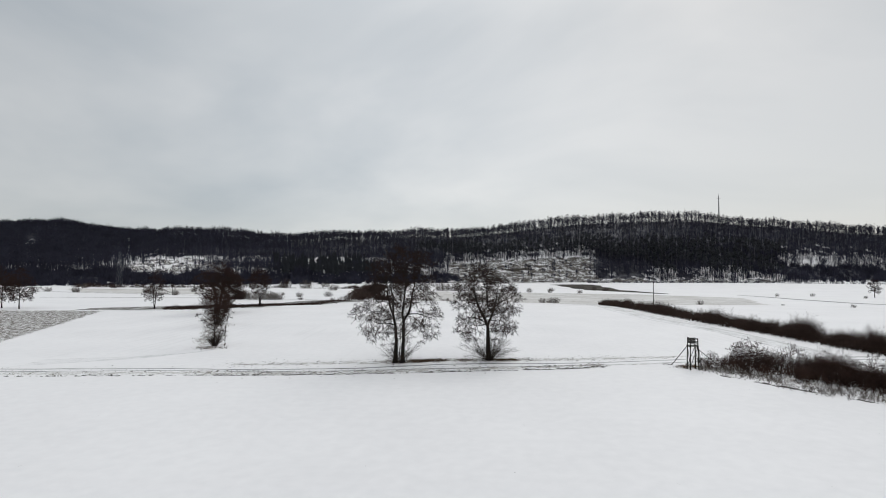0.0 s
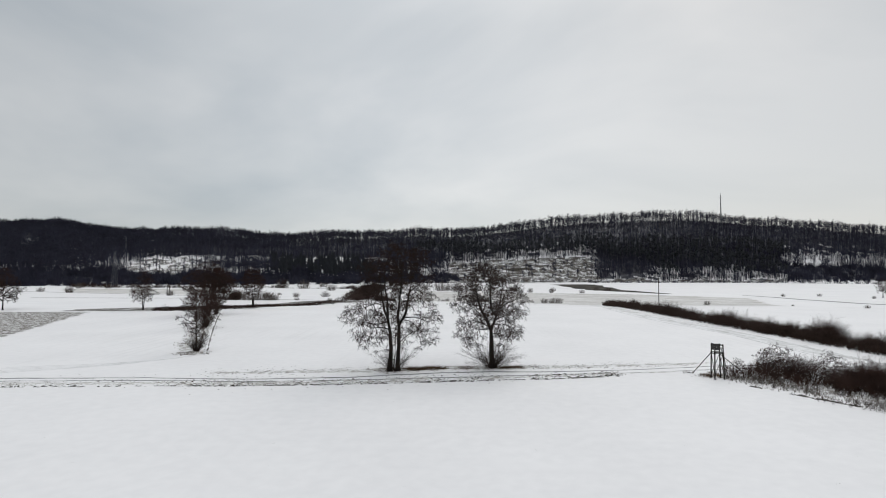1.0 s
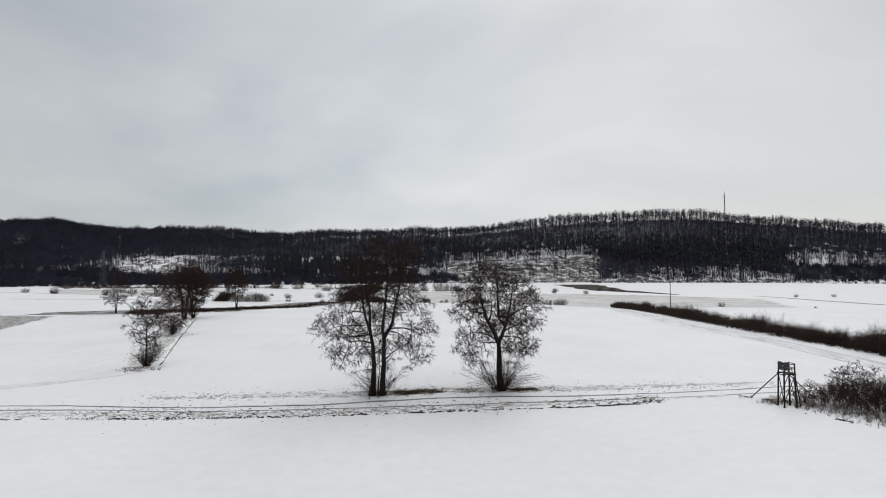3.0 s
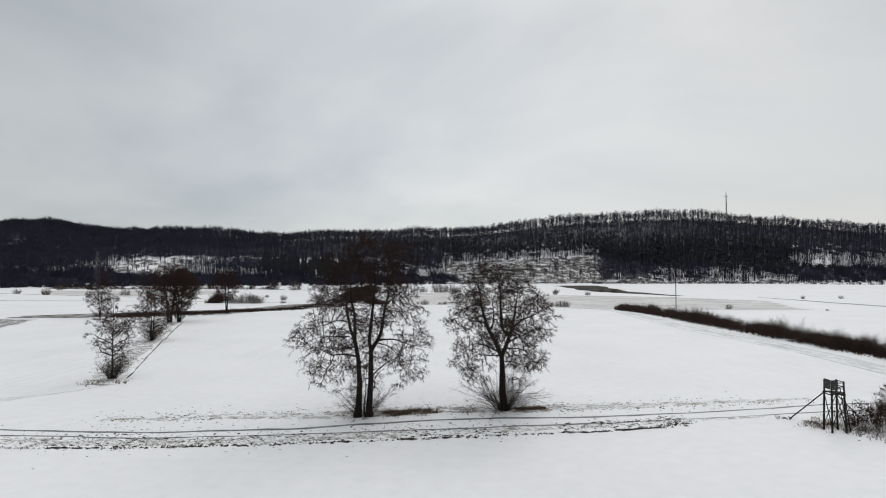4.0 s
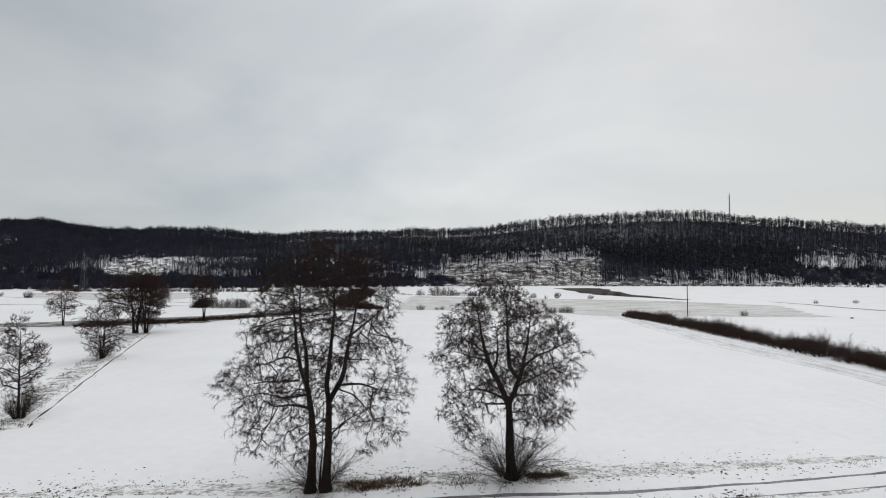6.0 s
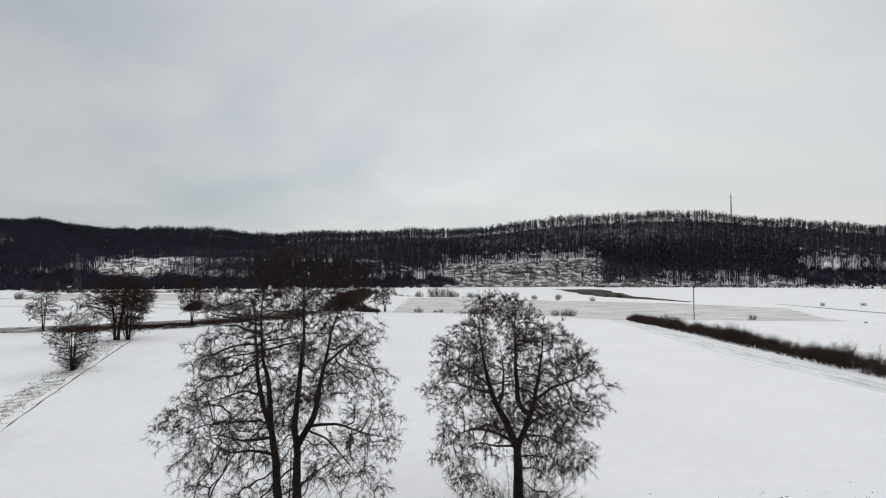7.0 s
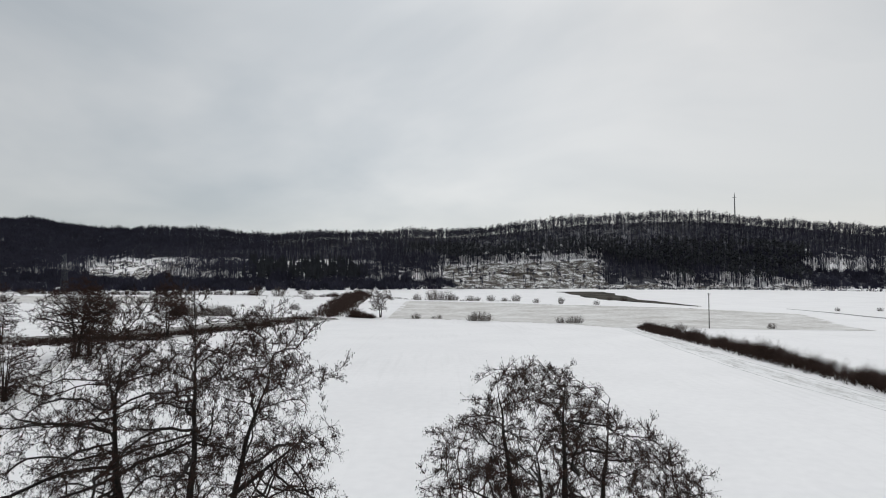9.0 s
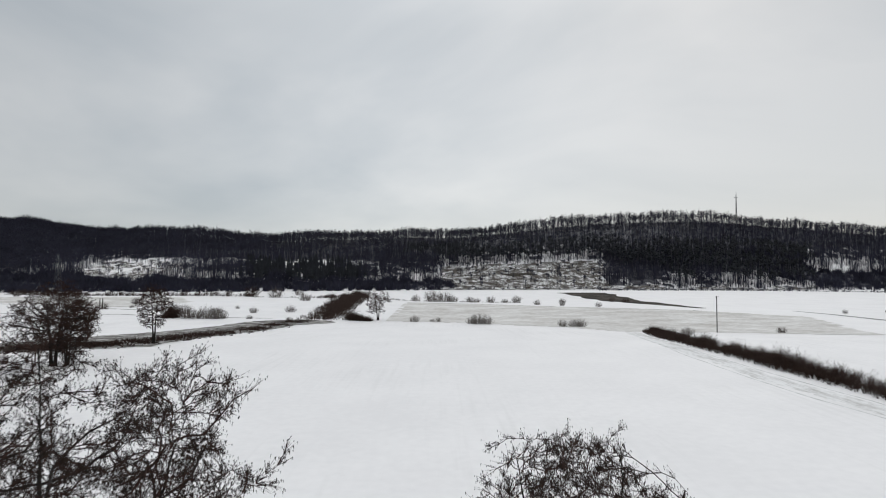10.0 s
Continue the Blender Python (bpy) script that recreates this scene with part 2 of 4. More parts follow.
def ribbon(name, points, widths, material, label, category, lift=0.02, step=1.5, ragged=0.25, seed=0, kind="structure"):
    """A strip of ground that follows a line: its edges wander and it lies on the slope."""
    rng = random.Random(seed)
    line = []
    for (ax, ay), (bx, by) in zip(points, points[1:]):
        n = max(1, round(math.hypot(bx - ax, by - ay) / step))
        line += [(ax + (bx - ax) * i / n, ay + (by - ay) * i / n) for i in range(n)]
    line.append(points[-1])
    verts, faces = [], []
    across = 4
    for i, (x, y) in enumerate(line):
        a, b = line[max(0, i - 1)], line[min(len(line) - 1, i + 1)]
        dx, dy = b[0] - a[0], b[1] - a[1]
        n = math.hypot(dx, dy)
        nx, ny = -dy / n, dx / n
        w = between(i / (len(line) - 1), widths) if not isinstance(widths, (int, float)) else widths
        shift = ragged * w * noise.noise((i * 0.17, seed, 0.3))
        w *= 1 + ragged * 1.6 * noise.noise((i * 0.31, seed + 9.0, 0.7))
        for k in range(across + 1):
            o = (k / across - 0.5) * w + shift
            px, py = x + nx * o, y + ny * o
            verts.append((px, py, ground_height(px, py) + (lift if 0 < k < across else -0.03)))
    for i in range(len(line) - 1):
        for k in range(across):
            q = i * (across + 1) + k
            faces.append((q, q + 1, q + across + 2, q + across + 1))
    return tagged(new(name, mesh_of(name, verts, faces, material, True)), label, category, kind=kind)


def patch(name, corners, material, label, category, lift=0.03, cell=4.0, ragged=1.0):
    """A field: the grid cells inside a polygon, with a wandering edge, laid on the slope."""
    def inside(x, y):
        hit = False
        for (ax, ay), (bx, by) in zip(corners, corners[1:] + corners[:1]):
            if (ay > y) != (by > y) and x < ax + (bx - ax) * (y - ay) / (by - ay):
                hit = not hit
        return hit
    x0, x1 = min(c[0] for c in corners), max(c[0] for c in corners)
    y0, y1 = min(c[1] for c in corners), max(c[1] for c in corners)
    keep, verts, faces = {}, [], []

    def vert(i, j):
        if (i, j) not in keep:
            x, y = x0 + i * cell, y0 + j * cell
            keep[i, j] = len(verts)
            verts.append((x, y, ground_height(x, y) + lift))
        return keep[i, j]
    for i in range(int((x1 - x0) / cell) + 1):
        for j in range(int((y1 - y0) / cell) + 1):
            x, y = x0 + (i + 0.5) * cell, y0 + (j + 0.5) * cell
            wob = ragged * noise.noise((x * 0.2, y * 0.2, 0.5)), ragged * noise.noise((x * 0.2, y * 0.2, 8.5))
            if inside(x + wob[0], y + wob[1]):
                faces.append((vert(i, j), vert(i + 1, j), vert(i + 1, j + 1), vert(i, j + 1)))
    return tagged(new(name, mesh_of(name, verts, faces, material, True)), label, category, kind="structure")


# fields and strips of other ground
patch("ploughed_field", [(-136, 225), (-330, 236), (-330, 120), (-98, 122)], PLOUGHED,
      "brown ploughed field with snow lying in its furrows", "field", cell=1.5)
patch("stubble_field", [(-24, 372), (10, 363), (61, 343), (81, 318), (117, 315), (141, 305), (176, 299), (214, 402), (175, 451), (131, 476), (94, 488), (36, 519), (-22, 539)],
      STUBBLE, "pale stubble field showing through thin snow", "field", 0.08, 3.0, 2.5)
patch("grey_field", [(-400, 600), (-235, 606), (-196, 540), (-204, 470), (-262, 488), (-340, 520)], STUBBLE,
      "grey stubble field under thin snow", "field", 0.08, 4.0, 3.0)
patch("ditch_bank", [(-150, 230), (-104, 237), (-81, 246), (-73, 300), (-65, 348), (-48, 360), (-52, 372), (-70, 380), (-90, 369), (-99, 345), (-112, 298), (-126, 258), (-150, 240)],
      DITCH_GRASS, "rough grassy ditch bank with patches of snow", "ditch", 0.10, 1.5, 1.5)
ribbon("field_margin", [(-430, 556), (-380, 538), (-334, 512), (-270, 486), (-216, 460), (-150, 432)], 2.2, DITCH_GRASS, "thin dark field margin through the snow", "field margin", 0.1, 4, 0.5, 21)
ribbon("field_margin", [(-300, 420), (-254, 416), (-179, 410), (-117, 391), (-86, 386)], 1.8, DITCH_GRASS, "thin grassy field margin through the snow", "field margin", 0.1, 4, 0.5, 22)
ribbon("field_margin", [(176, 452), (131, 477), (94, 489), (36, 520), (-22, 540)], 1.6, DITCH_GRASS, "thin grassy field margin beyond the stubble", "field margin", 0.1, 4, 0.5, 23)
ribbon("earth_bank", [(157, 690), (160, 625), (164, 575), (176, 532), (190, 478)], ((0, 54), (0.35, 46), (0.7, 26), (1, 4)), BANK,
       "dark bare earth bank curving through the snow", "bank", 0.3, 5, 0.15, 3)
ribbon("field_lane", [(236, 452), (243, 420), (243, 385), (250, 330), (262, 250)], ((0, 1), (0.2, 6), (1, 6)), RUT,
       "grey field lane with wet ruts in the snow", "lane", 0.12, 4, 0.1, 4)

# ---- plants ----


class Wood:
    """Collects tapering tubes and blades of one mesh."""

    def __init__(self):
        self.verts, self.faces = [], []

    def tube(self, pts, radii, sides):
        first = len(self.verts)
        axis = (pts[-1] - pts[0])
        side = axis.cross(Vector((0.31, 0.87, 0.38)))
        if side.length < 1e-5:
            side = axis.cross(Vector((1, 0, 0)))
        side.normalize()
        other = axis.cross(side).normalized()
        ring = [(math.cos(2 * math.pi * k / sides), math.sin(2 * math.pi * k / sides)) for k in range(sides)]
        for p, r in zip(pts, radii):
            for c, s in ring:
                self.verts.append((p.x + r * (side.x * c + other.x * s), p.y + r * (side.y * c + other.y * s), p.z + r * (side.z * c + other.z * s)))
        for i in range(len(pts) - 1):
            a = first + i * sides
            for k in range(sides):
                n = (k + 1) % sides
                self.faces.append((a + k, a + n, a + sides + n, a + sides + k))

    def blade(self, a, b, w, side):
        """A thin two-sided spike from a to b."""
        i = len(self.verts)
        self.verts += [(a[0] - side[0] * w, a[1] - side[1] * w, a[2]), (a[0] + side[0] * w, a[1] + side[1] * w, a[2]), tuple(b)]
        self.faces.append((i, i + 1, i + 2))

    def spike(self, a, b, r):
        """A slim three-sided cone from a to b."""
        d = b - a
        side = d.cross(Vector((0.31, 0.87, 0.38))).normalized() * r
        other = d.cross(side).normalized() * r
        i = len(self.verts)
        for c, s in ((1, 0), (-0.5, 0.866), (-0.5, -0.866)):
            q = a + side * c + other * s
            self.verts.append((q.x, q.y, q.z))
        self.verts.append((b.x, b.y, b.z))
        self.faces += [(i, i + 1, i + 3), (i + 1, i + 2, i + 3), (i + 2, i, i + 3)]

    def lump(self, p, r, h):
        i = len(self.verts)
        x, y, z = p
        self.verts += [(x, y, z - h), (x + r, y, z), (x, y + r, z), (x - r, y, z), (x, y - r, z), (x, y, z + h)]
        for k in range(4):
            a, b = i + 1 + k, i + 1 + (k + 1) % 4
            self.faces += [(i, b, a), (a, b, i + 5)]

    def mesh(self, name, material, smooth_faces=True):
        return mesh_of(name, self.verts, self.faces, material, smooth_faces)


def part(name, mesh, parent, label=""):
    ob = new(name, mesh)
    ob.parent = parent
    return tagged(ob, label)


def bough(rng, p, d, length, n, wander, pull):
    """The points of a crooked branch. pull: what bends it up (+) or lets it hang (-)."""
    pts, d, p = [p.copy()], d.normalized(), p.copy()
    for i in range(n):
        k = i / n
        d = d + Vector((rng.gauss(0, wander), rng.gauss(0, wander), rng.gauss(0, wander) + pull * (0.4 + k)))
        d.normalize()
        p = p + d * (length / n)
        pts.append(p.copy())
    return pts


def aside(rng, d, angle):
    """A direction that leaves d by that angle, on a random side."""
    side = d.cross(Vector((rng.uniform(-1, 1), rng.uniform(-1, 1), rng.uniform(-1, 1)))).normalized()
    return (d * math.cos(angle) + side * math.sin(angle)).normalized()


def along(pts, f):
    f = min(0.999, max(0.0, f)) * (len(pts) - 1)
    i = int(f)
    return pts[i].lerp(pts[i + 1], f - i), (pts[i + 1] - pts[i]).normalized()


def shoots(rng, wood, count, spread_by, high, thick):
    """Thin stems that fan out and arch from the foot of a tree, with many side twigs."""
    for i in range(count):
        a = rng.uniform(0, 2 * math.pi)
        lean = rng.uniform(0.1, 0.75)
        base = Vector((math.cos(a), math.sin(a), 0)) * rng.uniform(0.15, 0.65)
        d = Vector((math.cos(a) * lean * spread_by, math.sin(a) * lean * spread_by, 1)).normalized()
        size = high * rng.uniform(0.4, 1.0)
        pts = bough(rng, base - Vector((0, 0, 0.1)), d, size, 5, 0.14, -0.15 * lean)
        wood.tube(pts, [thick * (1.2 - 0.19 * k) for k in range(6)], 3)
        for j in range(int(8 + size * 7)):
            q, e = along(pts, rng.uniform(0.25, 1))
            tw = bough(rng, q, aside(rng, e, rng.uniform(0.4, 1.0)), rng.uniform(0.3, 1.1), 2, 0.2, -0.05)
            wood.spike(tw[0], tw[1], thick * 0.55)
            wood.spike(tw[1], tw[2], thick * 0.45)


def colonise(rng, pos, parent, marks, step, kill, reach, droop, top, keep_on=0.5, crooked=0.2, rise=0.0):
    """Grow crooked wood from the first nodes towards the marks until each mark is reached; returns nodes and parents."""
    dice = np.random.RandomState(rng.randrange(10 ** 6))
    nodes = np.array(pos)
    links = list(parent)
    marks = np.array(marks)
    near = np.full(len(marks), 1e9)
    owner = np.zeros(len(marks), int)
    fresh = 0
    kids = {}
    for _ in range(110):
        for a in range(fresh, len(nodes), 400):
            d = np.linalg.norm(marks[:, None, :] - nodes[None, a:a + 400, :], axis=2)
            k = d.argmin(axis=1)
            best = d[np.arange(len(marks)), k]
            closer = best < near
            near[closer], owner[closer] = best[closer], k[closer] + a
        alive = near > kill
        marks, near, owner = marks[alive], near[alive], owner[alive]
        pull = near < reach
        if not pull.any():
            break
        fresh = len(nodes)
        grown = []
        for n in np.unique(owner[pull]):
            if kids.get(n, 0) > 3:
                near[owner == n] = 1e9
                continue
            way = marks[pull & (owner == n)] - nodes[n]
            way = (way / np.linalg.norm(way, axis=1)[:, None]).mean(axis=0)
            way = way / (np.linalg.norm(way) + 1e-6) + dice.normal(0, crooked, 3)
            if links[n] >= 0:
                before = nodes[n] - nodes[links[n]]
                way += keep_on * before / (np.linalg.norm(before) + 1e-6)
            way[2] += droop * (0.55 - nodes[n][2] / top) + rise
            grown.append(nodes[n] + way / np.linalg.norm(way) * step)
            links.append(int(n))
            kids[n] = kids.get(n, 0) + 1
        if not grown:
            break
        nodes = np.vstack([nodes, np.array(grown)])
    return nodes, links


def bare_tree(name, x, y, stems, profile, label, category="tree", seed=1, clumps=300, thick=0.008, step=0.30, hollow=7.0, marks_each=7, sprays=5, with_cones=True,
              feet=0, foot_high=4.0, foot_spread=1.0, sink=0.15, group="", droop=-0.5, gaps=0.0, clump=0.5, spray=1.0, rise=0.0):
    """A leafless tree. stems: for each the points (dx, dy, height) it runs through and its radius at the foot;
    profile: (height, reach towards -x, reach towards +x) of the crown. Side wood grows from the stems into clumps of twigs that fill the crown."""
    rng = random.Random(seed)
    root = new(name)
    root.location = (x, y, ground_height(x, y) - sink)
    root.empty_display_size = 0.5
    tagged(root, label, category, group)
    top = profile[-1][0]
    west, east = [(h, w) for h, w, _ in profile], [(h, e) for h, _, e in profile]
    pos, parent, fixed, stem_of = [], [], [], []
    lines = []
    for s, (line, foot_r) in enumerate(stems):
        knots = [Vector(p) for p in line]
        pts = []
        for a, b in zip(knots, knots[1:]):
            n = max(2, int((b - a).length / step))
            pts += [a.lerp(b, i / n) for i in range(n)]
        pts.append(knots[-1])
        pts = [p + Vector((rng.gauss(0, 0.05), rng.gauss(0, 0.05), rng.gauss(0, 0.03))) if 0 < i else p for i, p in enumerate(pts)]
        for _ in range(2):
            pts = [pts[0]] + [(pts[i - 1] + pts[i] * 2 + pts[i + 1]) / 4 for i in range(1, len(pts) - 1)] + [pts[-1]]
        n = len(pts) - 1
        radii = [foot_r * max(0.05, (1 - i / n) ** 1.1) * (1 + (0.7 * math.exp(-p.z / 0.5) if knots[0].z < 0.3 else 0)) for i, p in enumerate(pts)]
        wood = Wood()
        wood.tube(pts, radii, 9 if foot_r > 0.1 else 6)
        lines.append(part("stem" if knots[0].z < 0.3 else "bough", wood.mesh("stem", BARK), root))
        for i, (p, r) in enumerate(zip(pts, radii)):
            if p.z < 1.5:
                continue
            pos.append(tuple(p))
            parent.append(-1)
            fixed.append(r)
            stem_of.append(s)
    first = len(pos)
    # clumps of marks fill the crown, thicker towards its outside, with gaps
    marks, hearts, tries = [], [], 0
    width = max(max(w, e) for _, w, e in profile)
    drift = seed * 1.7
    while len(marks) < clumps * marks_each and tries < clumps * 60:
        tries += 1
        c = Vector((rng.uniform(-width, width), rng.uniform(-width, width), rng.uniform(profile[0][0], top)))
        out = math.hypot(c.x, c.y)
        side = 0.5 + 0.5 * c.x / (out + 1e-6)
        edge = between(c.z, west) * (1 - side) + between(c.z, east) * side
        edge *= 0.88 + 0.20 * noise.noise((c.x / (out + 0.1) * 1.6 + drift, c.y / (out + 0.1) * 1.6, c.z * 0.4))
        share = out / max(0.3, edge)
        if share > 1 or c.z < hollow - (hollow - profile[0][0]) * share ** 1.4:
            continue
        if rng.random() > 0.22 + 0.78 * max(share ** 1.3, (c.z - hollow) / (top - hollow + 0.1)) or noise.noise((c.x * 0.4 + drift, c.y * 0.4, c.z * 0.5)) < gaps - 0.25:
            continue
        size = clump * rng.uniform(0.6, 1.3)
        hearts.append(tuple(c))
        for _ in range(marks_each):
            marks.append((c.x + rng.gauss(0, size), c.y + rng.gauss(0, size), c.z + rng.gauss(0, size * 0.6)))
    # limbs grow to the heart of each clump, then twigs fill the clumps
    nodes, links = colonise(rng, pos, parent, hearts, step * 1.3, step * 1.7, 5.0, droop, top, 0.7, 0.22, rise)
    nodes, links = colonise(rng, nodes, links, marks, step, step * 1.15, 2.2, droop, top, 0.3, 0.25, rise)
    kids = [[] for _ in range(len(nodes))]
    for i in range(first, len(nodes)):
        kids[links[i]].append(i)
    # thickness by what each piece of wood carries
    power, tip = 1.95, thick * 1.15
    load = [0.0] * len(nodes)
    for i in range(len(nodes) - 1, first - 1, -1):
        load[i] = max(load[i], tip ** power)
        if links[i] >= first:
            load[links[i]] += load[i]
    thickness = [fixed[i] if i < first else load[i] ** (1 / power) for i in range(len(nodes))]
    points = [Vector(p) for p in nodes]
    crown, cones = Wood(), Wood() if with_cones else None

    def branch(start, stem_ob):
        """One run of wood from its fork to its tip; forks start further runs. Thick runs are limbs of their own."""
        todo = [start]
        while todo:
            i = todo.pop()
            run, sizes = [points[links[i]]], [min(thickness[i] * 1.1, 0.8 * thickness[links[i]])]
            while True:
                run.append(points[i])
                sizes.append(min(thickness[i], sizes[-1]))
                if not kids[i]:
                    break
                order = sorted(kids[i], key=lambda k: -load[k])
                todo += order[1:]
                i = order[0]
            if sizes[1] > thick * 3 and len(run) > 5:
                limb = Wood()
                limb.tube(run, sizes, 5)
                part("limb", limb.mesh("limb", BARK), stem_ob)
            else:
                crown.tube(run, sizes, 3)
    for i in range(first):
        for k in kids[i]:
            branch(k, lines[stem_of[i]])
    # short twigs with hanging catkins and small cones on the outer wood
    for i in range(first, len(nodes)):
        if thickness[i] > thick * 3.6:
            continue
        p, d = points[i], points[i] - points[links[i]]
        if d.length < 1e-5:
            continue
        d.normalize()
        crowd = max(0.2, 0.75 + 0.45 * p.z / top + 1.7 * noise.noise((p.x * 0.8 + drift, p.y * 0.8, p.z * 0.9)))
        for k in range(int(sprays * crowd + rng.random())):
            e = aside(rng, d, rng.uniform(0.25, 0.85))
            e.z += -0.75 + 0.95 * (p.z / top) + 1.5 * rise
            e.normalize()
            size = rng.uniform(0.16, 0.46) * spray
            mid = p + e * size * 0.5
            end = mid + (e + Vector((rng.gauss(0, 0.2), rng.gauss(0, 0.2), rng.gauss(0, 0.15) - 0.55 + 0.4 * p.z / top + rise))).normalized() * size * 0.5
            crown.spike(p, mid, thick * 0.62)
            crown.spike(mid - (mid - p) * 0.25, end, thick * 0.62)
            if cones is not None and rng.random() < 0.85:
                hang = end - Vector((rng.gauss(0, 0.012), rng.gauss(0, 0.012), rng.uniform(0.04, 0.11)))
                cones.spike(end, hang, rng.uniform(0.011, 0.017))
                if rng.random() < 0.5:
                    cones.lump(tuple(mid), rng.uniform(0.012, 0.02), rng.uniform(0.016, 0.03))
    tagged(part("crown", crown.mesh("crown", TWIG), root, "dense crown of fine dark twigs"), kind="stuff")
    if with_cones:
        tagged(part("fruit", cones.mesh("fruit", CONE, False), root, "small old cones and catkins on the twig ends"), kind="stuff")
    if feet:
        wood = Wood()
        shoots(rng, wood, feet, foot_spread, foot_high, thick * 1.7)
        tagged(part("basal_brush", wood.mesh("basal_brush", SHOOT), root, "thin brown shoots round the foot of the trunk"), kind="stuff")
    return root


def shrub_mesh(name, seed, wide, high, stems, material, thick=0.02):
    rng = random.Random(seed)
    wood = Wood()
    for i in range(stems):
        a, r = rng.uniform(0, 6.283), math.sqrt(rng.random())
        base = Vector((math.cos(a) * r * wide * 0.3, math.sin(a) * r * wide * 0.3, -0.1))
        tip = Vector((math.cos(a) * r * wide * 0.5, math.sin(a) * r * wide * 0.5, high * math.sqrt(max(0.05, 1 - 0.85 * r * r)) * rng.uniform(0.65, 0.9)))
        size = (tip - base).length
        pts = bough(rng, base, (tip - base).normalized(), size, 2, 0.14, 0.0)
        wood.tube(pts, [thick * 1.2, thick * 0.8, thick * 0.3], 3)
        for j in range(7):
            q, e = along(pts, rng.uniform(0.15, 1))
            tw = bough(rng, q, aside(rng, e, rng.uniform(0.4, 0.9)), size * rng.uniform(0.16, 0.32), 1, 0.18, 0.02)
            wood.spike(tw[0], tw[1], thick * 0.7)
            for k in range(1):
                q2, e2 = along(tw, rng.uniform(0.3, 1))
                t2 = bough(rng, q2, aside(rng, e2, 0.7), size * rng.uniform(0.08, 0.2), 1, 0.2, 0.0)
                wood.spike(t2[0], t2[1], thick * 0.45)
    return wood.mesh(name, material)


def hedge(name, line, wide, high, count, material, label, seed, thick=0.02, stems=5, uneven=1.25, category="hedge"):
    """Scrub along a line (x, y): many leafless stems of uneven height, one tangle."""
    rng = random.Random(seed)
    wood = Wood()
    run = []
    for (ax, ay), (bx, by) in zip(line, line[1:]):
        n = max(1, int(math.hypot(bx - ax, by - ay)))
        run += [Vector((ax + (bx - ax) * i / n, ay + (by - ay) * i / n, 0)) for i in range(n)]
    run.append(Vector((*line[-1], 0)))
    for i in range(count):
        f = rng.random()
        p, d = along(run, f)
        off = rng.gauss(0, 0.30) * wide
        off = max(-0.6 * wide, min(0.6 * wide, off))
        x, y = p.x - d.y * off, p.y + d.x * off
        lump = max(0.14, 0.82 + uneven * noise.noise((x * 0.13, y * 0.13, seed)) + 0.6 * noise.noise((x * 0.4, y * 0.4, seed + 4)))
        tall = max(0.35, (high if isinstance(high, (int, float)) else between(f, high)) * lump * rng.uniform(0.7, 1.0) * (1 - 0.5 * (abs(off) / wide) ** 1.0))
        z = ground_height(x, y) - 0.1
        for s in range(stems):
            a = rng.uniform(0, 6.283)
            lean = rng.uniform(0.05, 0.55)
            pts = bough(rng, Vector((x, y, z)), Vector((math.cos(a) * lean, math.sin(a) * lean, 1)), tall * rng.uniform(0.6, 0.92), 2, 0.2, 0.0)
            wood.spike(pts[0], pts[1] + (pts[1] - pts[0]) * 0.15, thick * 1.1)
            wood.spike(pts[1], pts[2], thick * 0.8)
            for j in range(5):
                q, e = along(pts, rng.uniform(0.2, 1))
                tw = bough(rng, q, aside(rng, e, rng.uniform(0.45, 1.1)), tall * rng.uniform(0.12, 0.28), 1, 0.2, 0.0)
                wood.spike(tw[0], tw[1], thick * 0.75)
    return tagged(new(name, wood.mesh(name, material)), label, category, kind="stuff")


def tufts(name, spots, material, label, seed, tall=0.3, blades=7, wide=0.02, category="grass"):
    rng = random.Random(seed)
    wood = Wood()
    for x, y, size in spots:
        z = ground_height(x, y) - 0.03
        for b in range(blades):
            a = rng.uniform(0, 6.283)
            r = rng.uniform(0, 0.28) * size
            lean = rng.uniform(0.1, 1.0)
            h = tall * size * rng.uniform(0.5, 1.2)
            px, py = x + math.cos(a) * r * 1.6, y + math.sin(a) * r
            s = rng.uniform(0, 3.14)
            wood.blade((px, py, z), (px + math.cos(a) * lean * h, py + math.sin(a) * lean * h, z + h), wide * (0.6 + size * 0.6), (math.cos(s), math.sin(s)))
    return tagged(new(name, wood.mesh(name, material, False)), label, category, kind="stuff")


# ---- the two field trees beside the track ----
TWIN_TRUNKS = [
    ([(-0.7, 0, 0), (-0.5, 0, 3.6), (-0.75, 0.1, 6.7), (-1.1, 0.2, 8.3), (-1.7, 0.3, 9.9), (-2.1, 0.4, 11.8), (-2.3, 0.6, 15.2), (-2.8, 0.6, 18.6)], 0.38),
    ([(-1.1, 0.2, 8.3), (-1.0, -0.3, 10.7), (-1.4, -0.7, 13.2), (-1.5, -0.9, 15.6), (-1.0, -1.0, 18.8)], 0.21),
    ([(0.5, 0.1, 0), (0.7, 0.1, 3.7), (0.7, 0.0, 7.3), (0.5, -0.1, 8.3), (0.9, -0.2, 11.8), (1.2, -0.4, 15.2), (1.1, -0.4, 20.0)], 0.37),
    ([(0.7, 0.0, 7.2), (1.7, 0.3, 8.9), (2.2, 0.5, 11.8), (2.6, 0.7, 14.0), (4.0, 0.7, 18.2)], 0.24),
    ([(0.0, 0.25, 0), (0.05, 0.5, 3.0), (0.2, 0.7, 6.5), (0.0, 1.1, 9.5)], 0.08),
]
